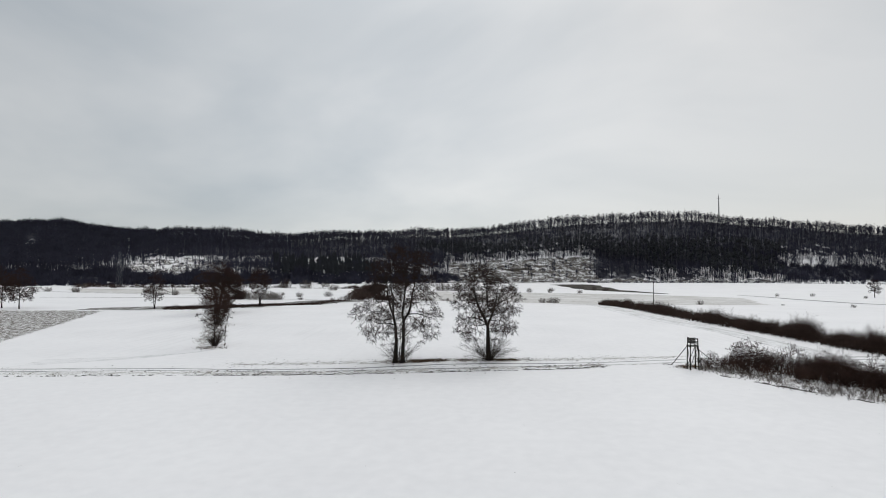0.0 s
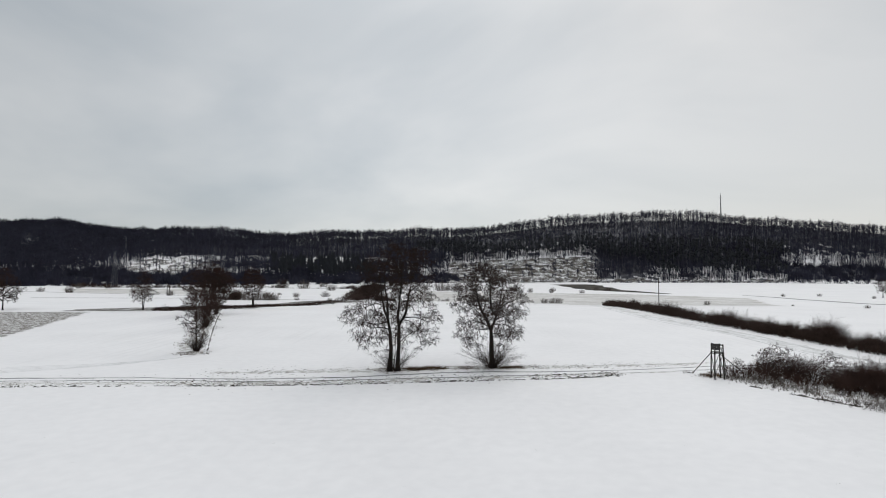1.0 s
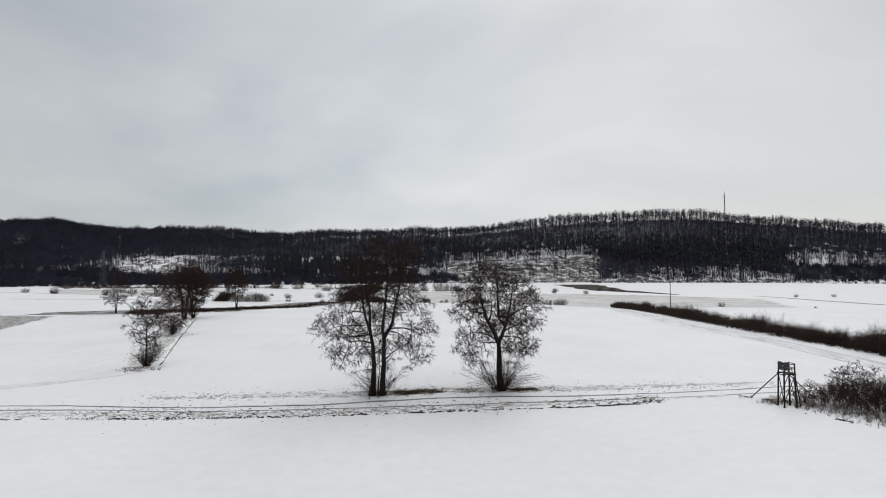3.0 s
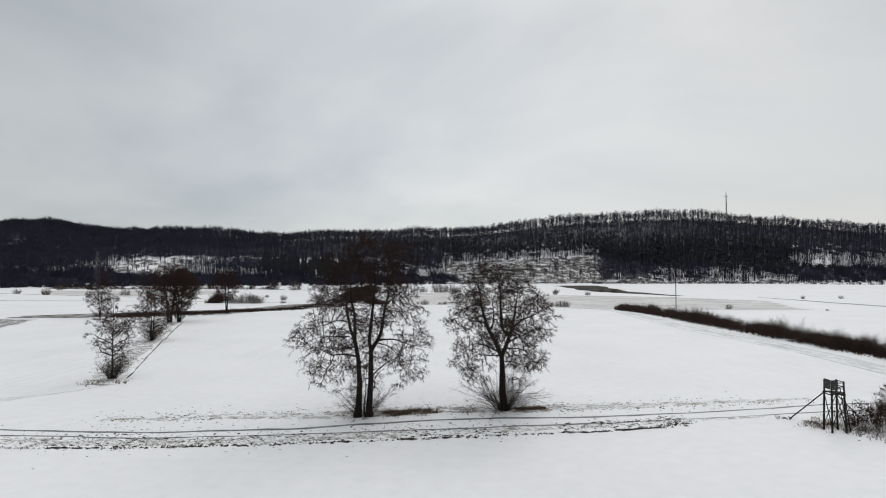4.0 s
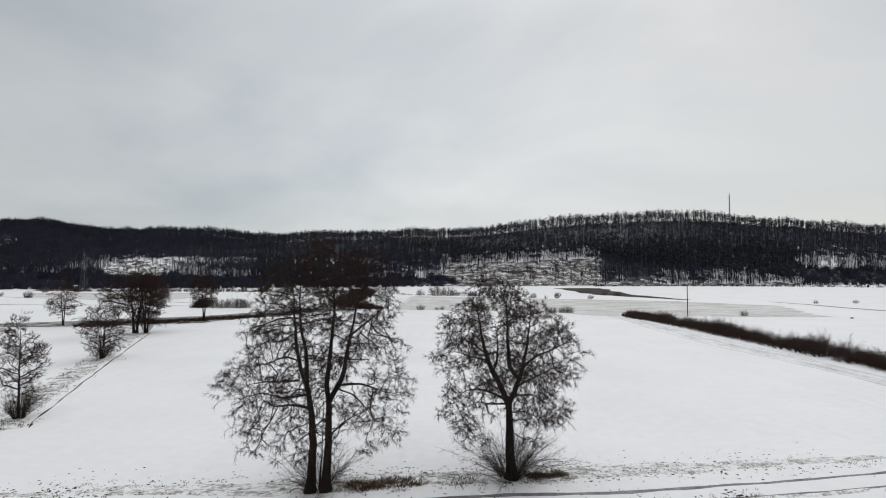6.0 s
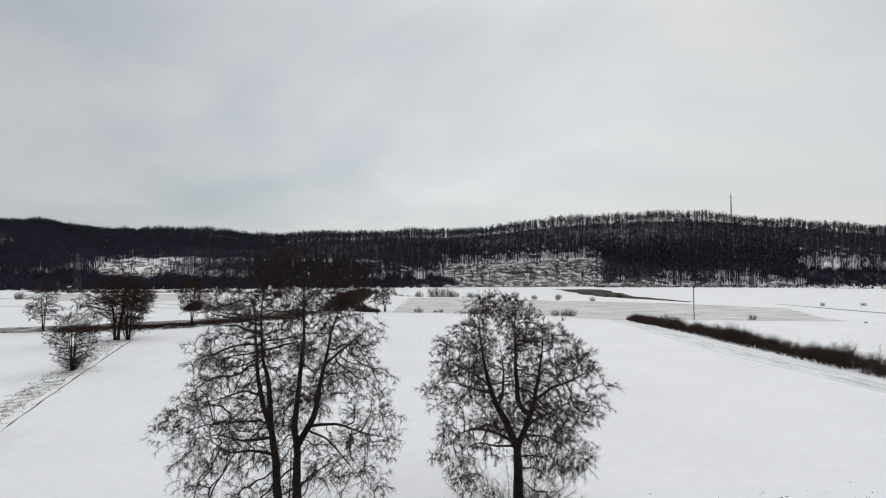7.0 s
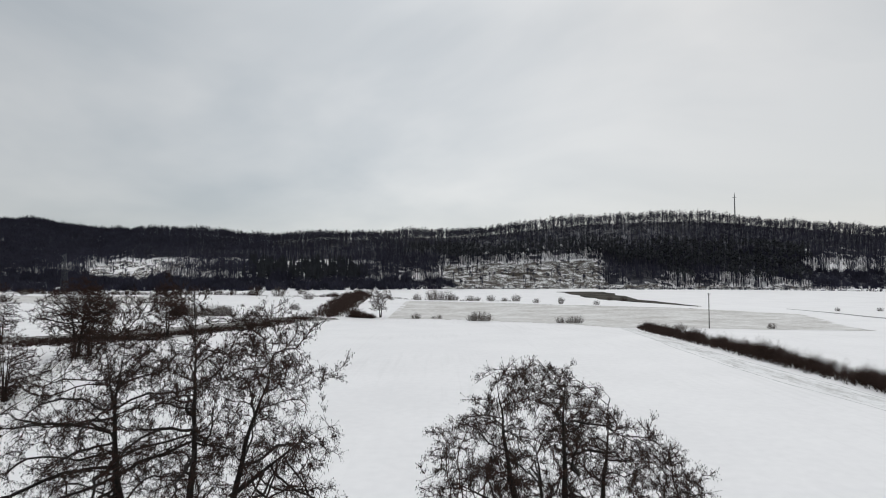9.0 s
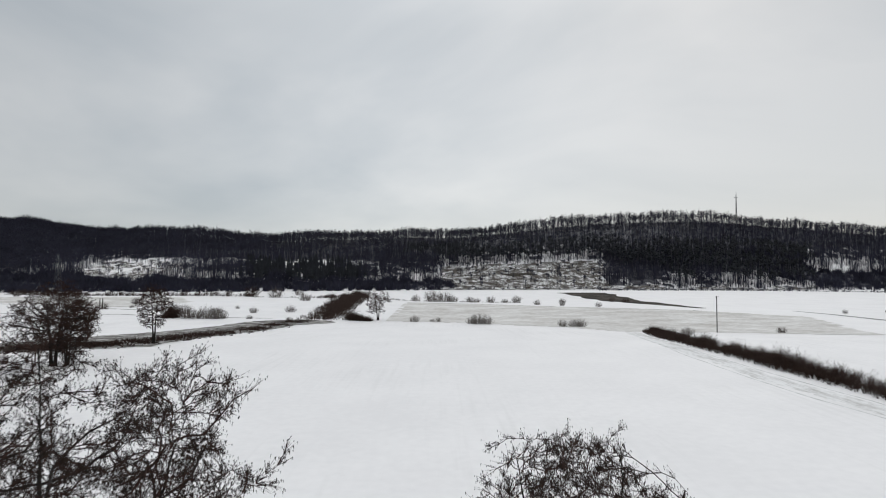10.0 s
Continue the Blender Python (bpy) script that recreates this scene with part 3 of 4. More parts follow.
TWIN_BOUGHS = [
    ([(-0.8, 0.1, 6.6), (-2.1, 0.0, 6.9), (-3.6, -0.2, 6.8), (-5.3, 0.1, 7.7), (-6.4, 0.2, 7.6)], 0.12),
    ([(-1.0, 0.2, 7.7), (-3.2, 0.7, 7.3), (-5.0, 1.2, 7.6), (-7.4, 1.4, 7.0)], 0.11),
    ([(-1.7, 0.3, 8.8), (-3.6, -0.7, 8.9), (-5.2, -1.1, 8.8), (-7.2, -1.3, 7.8)], 0.10),
    ([(-2.0, 0.4, 10.4), (-3.0, 0.9, 10.6), (-4.6, 1.4, 10.0), (-6.7, 1.5, 9.4)], 0.09),
    ([(0.9, 0.0, 4.6), (2.0, -0.3, 5.7), (3.1, -0.6, 6.3), (4.9, -0.8, 7.2)], 0.08),
    ([(1.6, 0.3, 8.4), (3.1, 0.5, 8.5), (5.1, 0.6, 7.8), (7.6, 0.5, 7.4)], 0.11),
    ([(1.4, 0.3, 8.1), (2.8, -0.6, 7.9), (4.3, -1.0, 6.3), (5.9, -1.2, 4.6)], 0.08),
    ([(2.2, 0.5, 12.3), (3.5, 0.2, 13.4), (4.7, 0.0, 14.3), (6.0, -0.2, 15.2)], 0.10),
]
bare_tree("alder_tree", -7.5, 97.0, TWIN_TRUNKS + TWIN_BOUGHS,
          ((3.4, 4.6, 5.4), (5, 7.6, 6.8), (8.2, 8.6, 7.8), (10.7, 7.9, 7.0), (14.3, 6.0, 6.6), (16.9, 5.0, 6.4), (19.0, 3.8, 5.6), (20.1, 0.6, 3.0)),
          "tall leafless alder with two dark trunks from one foot", seed=11, clumps=610, marks_each=13, clump=0.42, gaps=0.09, sprays=11, thick=0.0108, rise=0.12, hollow=7.0, feet=60, foot_high=5.2, foot_spread=1.2, group="trees beside the track")
SINGLE_TRUNKS = [
    ([(0.1, 0, 0), (-0.05, 0, 2.8), (-0.1, 0, 6.2), (0.7, -0.1, 8.5), (1.1, 0.1, 9.5), (1.5, 0.3, 11.0), (1.7, 0.5, 12.5), (1.9, 0.6, 15.4)], 0.47),
    ([(-0.1, 0, 6.2), (-0.9, 0.1, 8.1), (-1.5, 0.2, 9.1), (-2.0, 0.2, 10.2), (-2.3, 0.3, 11.7), (-2.7, 0.3, 14.3), (-3.0, 0.3, 16.4)], 0.30),
    ([(0.6, -0.1, 8.6), (-0.1, -0.4, 9.4), (-0.2, -0.5, 10.8), (-0.3, -0.5, 12.4), (-0.3, -0.5, 16.8)], 0.22),
    ([(-1.5, 0.2, 9.0), (-1.0, 0.9, 9.8), (-0.9, 1.3, 11.5), (-1.2, 1.4, 13.8)], 0.12),
]
SINGLE_BOUGHS = [
    ([(1.2, 0.1, 9.6), (2.1, -0.2, 10.4), (3.2, -0.4, 10.8), (4.8, -0.4, 11.6), (6.2, -0.3, 11.8)], 0.14),
    ([(0.5, -0.1, 7.8), (1.6, 0.5, 8.3), (2.5, 0.9, 8.5), (4.0, 1.2, 9.3), (5.6, 1.3, 9.0)], 0.12),
    ([(0.3, 0.0, 7.1), (1.8, -0.5, 7.3), (2.8, -0.9, 6.7), (4.4, -1.2, 5.8)], 0.10),
    ([(-0.1, 0.0, 5.7), (1.4, 0.4, 5.6), (2.5, 0.7, 5.0), (3.6, 0.8, 4.4)], 0.08),
    ([(-0.4, 0.0, 6.7), (-1.6, -0.4, 7.4), (-2.7, -0.7, 7.8), (-3.9, -0.9, 7.7), (-5.6, -1.0, 6.4)], 0.13),
    ([(-0.2, 0.0, 6.4), (-1.8, 0.6, 6.2), (-2.7, 0.9, 6.4), (-4.7, 1.2, 5.2)], 0.10),
    ([(-1.9, 0.2, 10.0), (-3.2, 0.8, 10.2), (-4.7, 1.0, 10.7), (-6.6, 1.0, 10.2)], 0.10),
    ([(-2.1, 0.2, 10.6), (-3.2, -0.5, 11.5), (-4.4, -0.8, 12.2), (-5.7, -0.9, 12.4)], 0.09),
]
bare_tree("alder_tree", 8.0, 99.6, SINGLE_TRUNKS + SINGLE_BOUGHS,
          ((3.2, 4.6, 3.9), (5.5, 6.1, 4.9), (8.1, 6.3, 5.9), (10.3, 7.2, 6.9), (12.9, 6.3, 5.7), (14.4, 5.4, 3.7), (15.8, 5.0, 2.2), (16.8, 3.6, 0.5)),
          "leafless alder with one stout trunk forking into limbs", seed=23, clumps=540, marks_each=13, clump=0.42, gaps=0.08, sprays=12, thick=0.0108, rise=0.12, hollow=6.6, feet=120, foot_high=6.2, foot_spread=1.7, group="trees beside the track")

# ---- trees along the verge and ditch ----


def straight_stems(rng, high, n, spread_by, r):
    out = []
    for i in range(n):
        a = 6.283 * i / n + rng.uniform(-0.4, 0.4)
        b = spread_by * (0.15 if n > 1 else 0)
        s = spread_by * rng.uniform(0.7, 1.2) * (1 if n > 1 else 0.15)
        h = high * rng.uniform(0.82, 1.0) if i else high
        out.append(([(math.cos(a) * b, math.sin(a) * b, 0), (math.cos(a) * s * 0.4, math.sin(a) * s * 0.4, h * 0.35),
                     (math.cos(a) * s * 0.8, math.sin(a) * s * 0.8, h * 0.7), (math.cos(a) * s, math.sin(a) * s, h)], r))
    return out


def verge_tree(x, y, high, wide, stems, spread_by, label, seed, lowest=2.0, feet=0, foot_high=3.0, clumps=110, thick=0.02, r=0.2, widest=0.5, name="field_tree",
               group="trees along the verge", droop=0.0, step=0.42, sprays=11, clump=0.6, gaps=0.0, spray=1.6, rise=0.45):
    rng = random.Random(seed)
    prof = [(f * high, w * wide, w * wide) for f, w in ((lowest / high, 0.6), (widest, 1.0), (0.5 + 0.5 * widest, 0.72), (1.0, 0.12))]
    return bare_tree(name, x, y, straight_stems(rng, high, stems, spread_by, r), prof, label, seed=seed, clumps=clumps, thick=thick * 1.25, step=step, hollow=lowest + 0.5, marks_each=8,
                     sprays=sprays, with_cones=False, feet=feet, foot_high=foot_high, foot_spread=0.9, group=group, droop=droop, clump=clump, gaps=gaps, spray=spray, rise=rise)


verge_tree(-48.8, 120.4, 13.4, 3.2, 1, 0.4, "slender leafless tree with brushy shoots at its foot", 31, lowest=2.6, feet=60, foot_high=4.6, clumps=150, r=0.17, thick=0.014, step=0.35, clump=0.4)
verge_tree(-66.8, 167.0, 12.5, 4.8, 4, 1.3, "multi-stemmed leafless tree on the grassy verge", 32, lowest=1.5, feet=34, foot_high=5.0, clumps=200, r=0.14, thick=0.017)
verge_tree(-85.3, 214.0, 19.0, 11.0, 2, 2.4, "broad spreading leafless tree beside the ditch", 33, lowest=4.5, clumps=330, sprays=10, r=0.40, widest=0.62, thick=0.02, gaps=0.05)
verge_tree(-82.7, 214.8, 20.0, 6.6, 3, 1.8, "dense leafless tree with several dark trunks beside the ditch", 34, lowest=2.0, feet=16, foot_high=6, clumps=460, r=0.22, thick=0.022, sprays=12)
verge_tree(-121.0, 236.5, 17.0, 5.2, 2, 0.9, "tall two-stemmed leafless tree at the field edge", 35, lowest=3.5, clumps=190, r=0.2, widest=0.4, thick=0.02, droop=-0.6, rise=0.0)
verge_tree(-82.5, 254.0, 18.0, 5.8, 2, 0.8, "leafless tree with two trunks at the ditch", 36, lowest=5.5, clumps=230, r=0.28, widest=0.7, thick=0.026, droop=-0.4, rise=0.1)
verge_tree(-179.0, 238.0, 18.0, 7.5, 1, 0.6, "broad leafless tree at the field edge", 37, lowest=3.0, clumps=200, r=0.26, thick=0.024)
verge_tree(-191.0, 244.0, 18.0, 7.0, 1, 0.6, "leafless tree at the field edge", 38, lowest=3.2, clumps=200, r=0.25, thick=0.024)
verge_tree(-28.3, 376.5, 16.0, 8.0, 2, 1.8, "leafless tree standing beside a low hedge", 39, lowest=3.5, clumps=180, r=0.32, thick=0.034, widest=0.7, step=0.6)
verge_tree(318.0, 415.0, 14.5, 6.0, 1, 0.6, "leafless tree on the open snow field", 40, lowest=3.0, clumps=130, r=0.3, thick=0.034, step=0.6)

# ---- hedges and scrub ----
hedge("hedge", [(91.5, 316), (84, 285), (81.5, 250), (82.5, 215), (83.5, 185), (84.0, 168)], 7.0, ((0, 2.8), (0.1, 3.8), (0.6, 4.4), (1, 4.8)), 3100, SCRUB, "long dark leafless hedge beside a field track", 51, 0.032, uneven=0.85)
hedge("hedge", [(84.3, 165), (84.6, 145), (86, 118), (88, 96)], 6.5, ((0, 4.4), (0.6, 5.0), (1, 4.6)), 2300, SCRUB, "dark leafless hedge with a ragged top beside a field track", 52, 0.028)
hedge("bramble_thicket", [(47.5, 97), (51, 92), (57, 85), (62, 75), (68, 63), (73, 53)], 12, ((0, 2.6), (0.2, 4.2), (1, 4.6)), 2100, RED_SCRUB, "reddish brown leafless thicket on the snow", 53, 0.022, uneven=0.9, category="thicket")
hedge("bramble_fringe", [(43.5, 92.5), (46.5, 85), (49, 78), (54, 70.5), (60, 61), (65, 52)], 5, 1.5, 800, GREY_SCRUB, "low pale brambles along the edge of the thicket", 54, 0.013, category="brambles")
hedge("dark_thicket", [(-58, 376), (-60, 410), (-66, 480), (-71, 560), (-76, 640)], 20, ((0, 3.4), (0.3, 5.4), (1, 6.8)), 3600, SCRUB, "dark leafless thicket along a farm road", 55, 0.065, 4, category="thicket")
hedge("low_hedge", [(-45, 379), (-38, 374), (-31, 371)], 5.5, 4.6, 330, SCRUB, "low dark hedge at the field corner", 56, 0.04)
hedge("ditch_scrub", [(-118, 240), (-100, 246), (-88, 262), (-86, 300), (-79, 345), (-70, 370)], 15, 1.3, 1500, SCRUB, "low dark scrub along the ditch", 57, 0.03, 4, category="scrub")
hedge("roadside_hedge", [(190, 742), (300, 748), (420, 735), (509, 710), (600, 690), (700, 680)], 4, 4.2, 800, HAZY_BARK, "thin dark hedge along the foot of the wood", 58, 0.14, 4)
hedge("field_hedge", [(-420, 640), (-330, 625), (-230, 628), (-175, 622)], 9, 6.0, 750, SCRUB, "dark hedge row between the snow fields", 59, 0.08, 5)
hedge("field_scrub", [(-172, 612), (-110, 600), (-62, 612), (-24, 566), (37, 540), (70, 540)], 4, 2.2, 420, GREY_SCRUB, "thin scrub row between the snow fields", 60, 0.05, 5, category="scrub")

hedge("field_hedge", [(-146, 390), (-141, 388), (-137, 387)], 6, 7.6, 240, SCRUB, "dark bushy hedge beside the willow row", 63, 0.05)
hedge("field_hedge", [(-64, 614), (-84, 612), (-108, 602)], 8, 5.0, 260, SCRUB, "dark hedge running off from the thicket", 64, 0.07)
hedge("stay_scrub", [(37.6, 97.0), (39.2, 96.6)], 1.2, 0.9, 26, SCRUB, "low dark scrub at the foot of a stay", 62, 0.012, 5, category="scrub")
ribbon("thicket_floor", [(42, 93.5), (46, 91), (52, 86), (58, 78), (64, 68), (71, 55)], ((0, 1), (0.25, 8), (1, 12)), THIN_SNOW, "brown grass and patchy snow under the thicket", "thicket floor", 0.04, 1.0, 0.4, 19)
for i in range(22):
    along_row, across = (i * 0.381966) % 1.0, ((i * 0.618034) % 1.0 - 0.5) * 8
    x, y = 47 + 22 * along_row + across * 0.75, 95.5 - 35 * along_row + across * 0.45
    high = 2.9 + 1.7 * ((i * 37) % 11) / 11 + 1.7 * along_row
    verge_tree(x, y, high, 1.7, 5, 0.9, "young leafless tree standing in a reddish thicket", 81 + i, lowest=0.5, clumps=75, r=0.045, thick=0.010, step=0.26, sprays=13, clump=0.33, spray=0.8, name="young_tree", group="young trees in the thicket")
shrub_meshes = [shrub_mesh("shrub_twigs", 70 + i, 4.6, 3.0, 62, GREY_SCRUB if i else SCRUB, 0.028) for i in range(4)]
SHRUBS = [  # x, y, size, kind of twig
    (-97, 383, 1.1, 0), (-131, 461, 0.9, 1), (-72, 368, 1.0, 1), (-9, 369, 1.3, 3), (3, 369, 0.7, 2), (0, 369, 0.5, 0),
    (19, 357, 1.1, 1), (22, 356, 1.3, 1), (26, 356, 1.2, 3), (61, 346, 1.55, 1), (66, 345, 1.65, 3), (69, 344, 1.4, 2), (-131, 385, 1.9, 1), (-126, 384, 1.8, 3), (-121, 384, 1.9, 2), (-116, 383, 1.7, 1), (-112, 383, 1.5, 3), (79, 514, 1.4, 1), (120, 494, 1.2, 3),
    (29, 549, 1.6, 1), (35, 548, 1.2, 3), (46, 543, 1.4, 1), (67, 544, 1.5, 2), (8, 557, 2.2, 0), (-2, 557, 2.0, 2), (142, 311, 0.7, 1),
    (99, 300, 1.5, 3), (256, 432, 0.9, 3), (284, 433, 0.9, 2), (179, 246, 0.55, 1), (167, 277, 0.32, 3),
    (-148, 610, 2.2, 2), (-175, 622, 2.4, 0), (-134, 640, 1.4, 2), (-391, 614, 2.0, 2), (-360, 615, 1.8, 0), (-379, 540, 1.5, 2), (-334, 512, 1.6, 0),
    (-88, 432, 1.4, 0), (-108, 424, 1.2, 2), (-129, 422, 1.3, 0), (-145, 415, 1.5, 2), (-216, 455, 1.2, 1), (-206, 470, 1.0, 3), (-230, 520, 1.4, 3),
    (-103, 233, 0.9, 0), (-112, 236, 0.8, 2), (-260, 500, 1.3, 0), (300, 400, 0.6, 1), (105, 545, 0.9, 3), (-110, 565, 1.6, 2), (-90, 580, 1.8, 0), (16, 556, 1.7, 3), (57, 541, 1.2, 1), (-16, 562, 1.5, 3), (150, 560, 1.2, 2), (158, 548, 1.0, 0), (96, 505, 0.8, 2),
]
for i, (x, y, size, kind) in enumerate(SHRUBS):
    size *= (1.5 if y > 480 else 1.2) * (0.7 + 0.6 * ((i * 53) % 17) / 17)
    shrub = new("shrub", shrub_meshes[kind])
    shrub.matrix_basis = pose(x, y, ground_height(x, y), 0, 0, (i * 77) % 360) @ Matrix.Diagonal((size, size, size * (0.85 + 0.3 * ((i * 37) % 10) / 10), 1))
    tagged(shrub, "pale brown leafless bush on the snow" if kind else "dark leafless bush on the snow", "bush", "bushes on the fields")

# ---- the wood on the hill ----


def wood_zone(u, s):
    """Density 0 to 1 and the kind of tree at a bearing and a share of the slope."""
    s += 0.07 * noise.noise((u * 22, s * 5, 2.0)) + 0.03 * noise.noise((u * 70, s * 14, 6.0))
    u += 0.045 * noise.noise((s * 6, u * 5, 11.0)) + 0.026 * noise.noise((s * 13, u * 9, 7.0)) + 0.010 * noise.noise((s * 40, u * 30, 3.0))
    if u < 0.02 and s < 0.19 + 0.03 * noise.noise((u * 60, 0, 5.0)):
        return 0.85, "thick"
    if 0.02 < u < 0.275 and s < 0.46:
        return (0.82, "brush") if s > 0.06 + 0.05 * noise.noise((u * 50, 0, 8.0)) else (0.9, "scrub")
    if -0.55 < u < -0.425 and 0.13 < s < 0.47:
        return 0.5, "brush"
    if -0.752 < u < -0.722 and 0.60 < s < 0.73:
        return 0.05, "brush"
    if -0.78 < u < -0.40 and 0.14 < s < 0.52:
        return (0.92 if u < -0.60 else 0.56 + 0.5 * noise.noise((u * 30, s * 20, 1.0))), "bare"
    if -0.42 < u < -0.10 and 0.47 < s < 0.58:
        return 0.16, "bare"
    if -0.30 < u < -0.13 and 0.18 < s < 0.50:
        return (0.85, "conifer") if noise.noise((u * 45, s * 16, 9.0)) > -0.18 else (0.25, "bare")
    if u < 0.02 and 0.12 < s < 0.50:
        return 0.78 + 0.5 * noise.noise((u * 35, s * 22, 1.0)), "bare"
    if 0.60 < u and 0.32 < s < 0.55:
        return (0.48, "bare") if u < 0.70 else (0.68, "bare")
    if u > 0.59 and 0.03 < s < 0.33:
        return 0.8 + 0.6 * noise.noise((u * 40, s * 15, 3.0)), "thick"
    if 0.26 <= u < 0.60 and s < 0.05:
        return 0.8, "scrub"
    if 0.26 <= u < 0.36 and s < 0.30 or 0.40 < u < 0.47 and s < 0.20:
        return 0.72, "bare"
    if 0.26 <= u < 0.60 and s < 0.60:
        return (0.9 if s > 0.30 else 0.7), ("pine" if noise.noise((u * 60, s * 9, 4.0)) > -0.12 - 0.5 * (0.45 - abs(s - 0.38)) else "bare")
    if -0.05 < u < 0.275 and s < 0.66:
        return 0.8, "pine"
    if u < 0.0 and s < 0.13:
        return 0.9, "thick"
    if s > 0.74:
        return 0.97, "crest"
    return 0.95, "bare"


def far_wood():
    rng = random.Random(91)
    bare, dark, pale, brush = Wood(), Wood(), Wood(), Wood()
    cell = 6.0
    for j in range(int(900 / cell)):
        for i in range(int(2600 / cell)):
            y = 630 + (j + rng.random()) * cell
            x = -1300 + (i + rng.random()) * cell
            u = x / y
            if not -0.92 < u < 0.92:
                continue
            s = hill_share(x, y)
            if not 0.0 < s < 1.07:
                continue
            dense, kind = wood_zone(u, s)
            if rng.random() > dense:
                continue
            z = ground_height(x, y) - 0.4
            a0 = rng.uniform(0, 3.14)
            side = (math.cos(a0), math.sin(a0))
            cross = (-side[1], side[0])
            if kind == "brush":
                if rng.random() < 0.12:
                    kind = "young"
                else:
                    for k in range(26):
                        a = rng.uniform(0, 6.283)
                        q = (x + rng.gauss(0, 2.2), y + rng.gauss(0, 2.2))
                        h = rng.uniform(0.5, 2.4)
                        zz = ground_height(*q) - 0.2
                        brush.blade((q[0], q[1], zz), (q[0] + math.cos(a) * h * 1.2, q[1] + math.sin(a) * h, zz + h), rng.uniform(0.2, 0.75), side if k % 2 else cross)
                    continue
            if kind in ("scrub", "thick"):
                h = rng.uniform(1.5, 6.0) if kind == "scrub" else rng.uniform(5, 16) * (0.85 + 0.7 * noise.noise((x * 0.03, y * 0.03, 6.0)))
                for k in range(34 if kind == "thick" else 9):
                    a, r = rng.uniform(0, 6.283), rng.uniform(0.2, 0.55) * h
                    bare.blade((x + rng.gauss(0, 1.6), y + rng.gauss(0, 1.0), z), (x + math.cos(a) * r, y + math.sin(a) * r, z + h * rng.uniform(0.5, 1)), 0.2 + 0.02 * h, side if k % 2 else cross)
                continue
            if kind == "conifer":
                h = rng.uniform(12, 21) if u < 0 else rng.uniform(4, 14)
                bare.blade((x, y, z), (x, y, z + h), 0.3, side)
                for tier in range(5):
                    base = h * (0.12 + 0.17 * tier)
                    r = (1 - tier / 5.6) * h * rng.uniform(0.14, 0.27)
                    for k in range(7):
                        a = a0 + 6.283 * k / 7 + tier
                        q = (x + math.cos(a) * r * rng.uniform(0.7, 1.15), y + math.sin(a) * r, z + base - 0.5)
                        dark.blade((x, y, z + base + h * 0.2), q, 0.25, side)
                        dark.blade((q[0], q[1], q[2]), (x, y, z + base + h * 0.2), r * 0.45, (-math.sin(a), math.cos(a)))
                continue
            lumps = 0.94 + 0.30 * noise.noise((x * 0.022, y * 0.022, 2.5))
            h = rng.uniform(18, 25) * lumps if kind != "young" else rng.uniform(8, 16)
            ridge = kind == "crest" and s > 0.9
            slim = kind == "crest" and not ridge and -0.27 < u < 0.44
            w = rng.uniform(0.2, 0.34) if slim else rng.uniform(0.26, 0.44)
            stem = pale if slim and rng.random() < 0.75 else bare
            fork = h * rng.uniform(0.5, 0.68)
            stem.tube([Vector((x, y, z)), Vector((x + rng.gauss(0, 0.3), y, z + fork)), Vector((x + rng.gauss(0, 0.5), y, z + h * 0.86))], [w, w * 0.75, 0.08], 3)
            if s < 0.62 and kind != "young":
                # thin poles of the understorey
                for k in range(17 if u > 0.26 else 8):
                    q = (x + rng.gauss(0, 2.4), y + rng.gauss(0, 2.4))
                    bare.blade((q[0], q[1], ground_height(*q) - 0.3), (q[0] + rng.gauss(0, 0.4), q[1], z + rng.uniform(5, 15)), rng.uniform(0.12, 0.26), side if k % 2 else cross)
            if kind == "pine":
                for k in range(26):
                    a, r = rng.uniform(0, 6.283), rng.uniform(0.8, 3.4)
                    b = z + h * rng.uniform(0.64, 0.98)
                    q = (x + math.cos(a) * r, y + math.sin(a) * r, b)
                    dark.blade(q, (x, y, b + 1.5), 1.1, (-math.sin(a), math.cos(a)))
                continue
            low_crown = 0.30 if ridge else 0.60 if slim else 0.50
            wide = (rng.uniform(3.0, 4.6) if slim else rng.uniform(3.6, 5.6)) * (1 if kind != "young" else 0.6)
            fat = 1.3 if ridge else 0.8 if slim else 1.0
            for k in range(56 if ridge else 34):
                # twig sprays through a rounded crown
                a, e, r = rng.uniform(0, 6.283), math.asin(rng.uniform(-0.75, 1)), rng.random() ** 0.45
                mid = h * (1 + low_crown) / 2
                half = h * (1 - low_crown) / 2
                tip = (x + math.cos(a) * math.cos(e) * wide * r, y + math.sin(a) * math.cos(e) * wide * r, z + mid + half * math.sin(e) * r)
                long = rng.uniform(0.8, 2.6)
                foot = (tip[0] - math.cos(a) * long * 0.6 + rng.gauss(0, 0.5), tip[1] - math.sin(a) * long * 0.6, tip[2] - long * rng.uniform(0.3, 1.0))
                bare.blade(foot, tip, rng.uniform(0.26, 0.6) * fat, side if k % 2 else cross)
            if s > 0.6 and not slim:
                for k in range(6):
                    a = rng.uniform(0, 6.283)
                    q = (x + math.cos(a) * rng.uniform(0.5, 3.4), y + math.sin(a) * 2, z)
                    bare.blade(q, (q[0] + rng.gauss(0, 0.7), q[1], z + rng.uniform(2, 9)), 0.2, side)
    tagged(new("deciduous_wood", bare.mesh("deciduous_wood", HAZY_BARK, False)), "dark leafless wood covering the hillside, bark tinted blue for haze", "wood", kind="stuff")
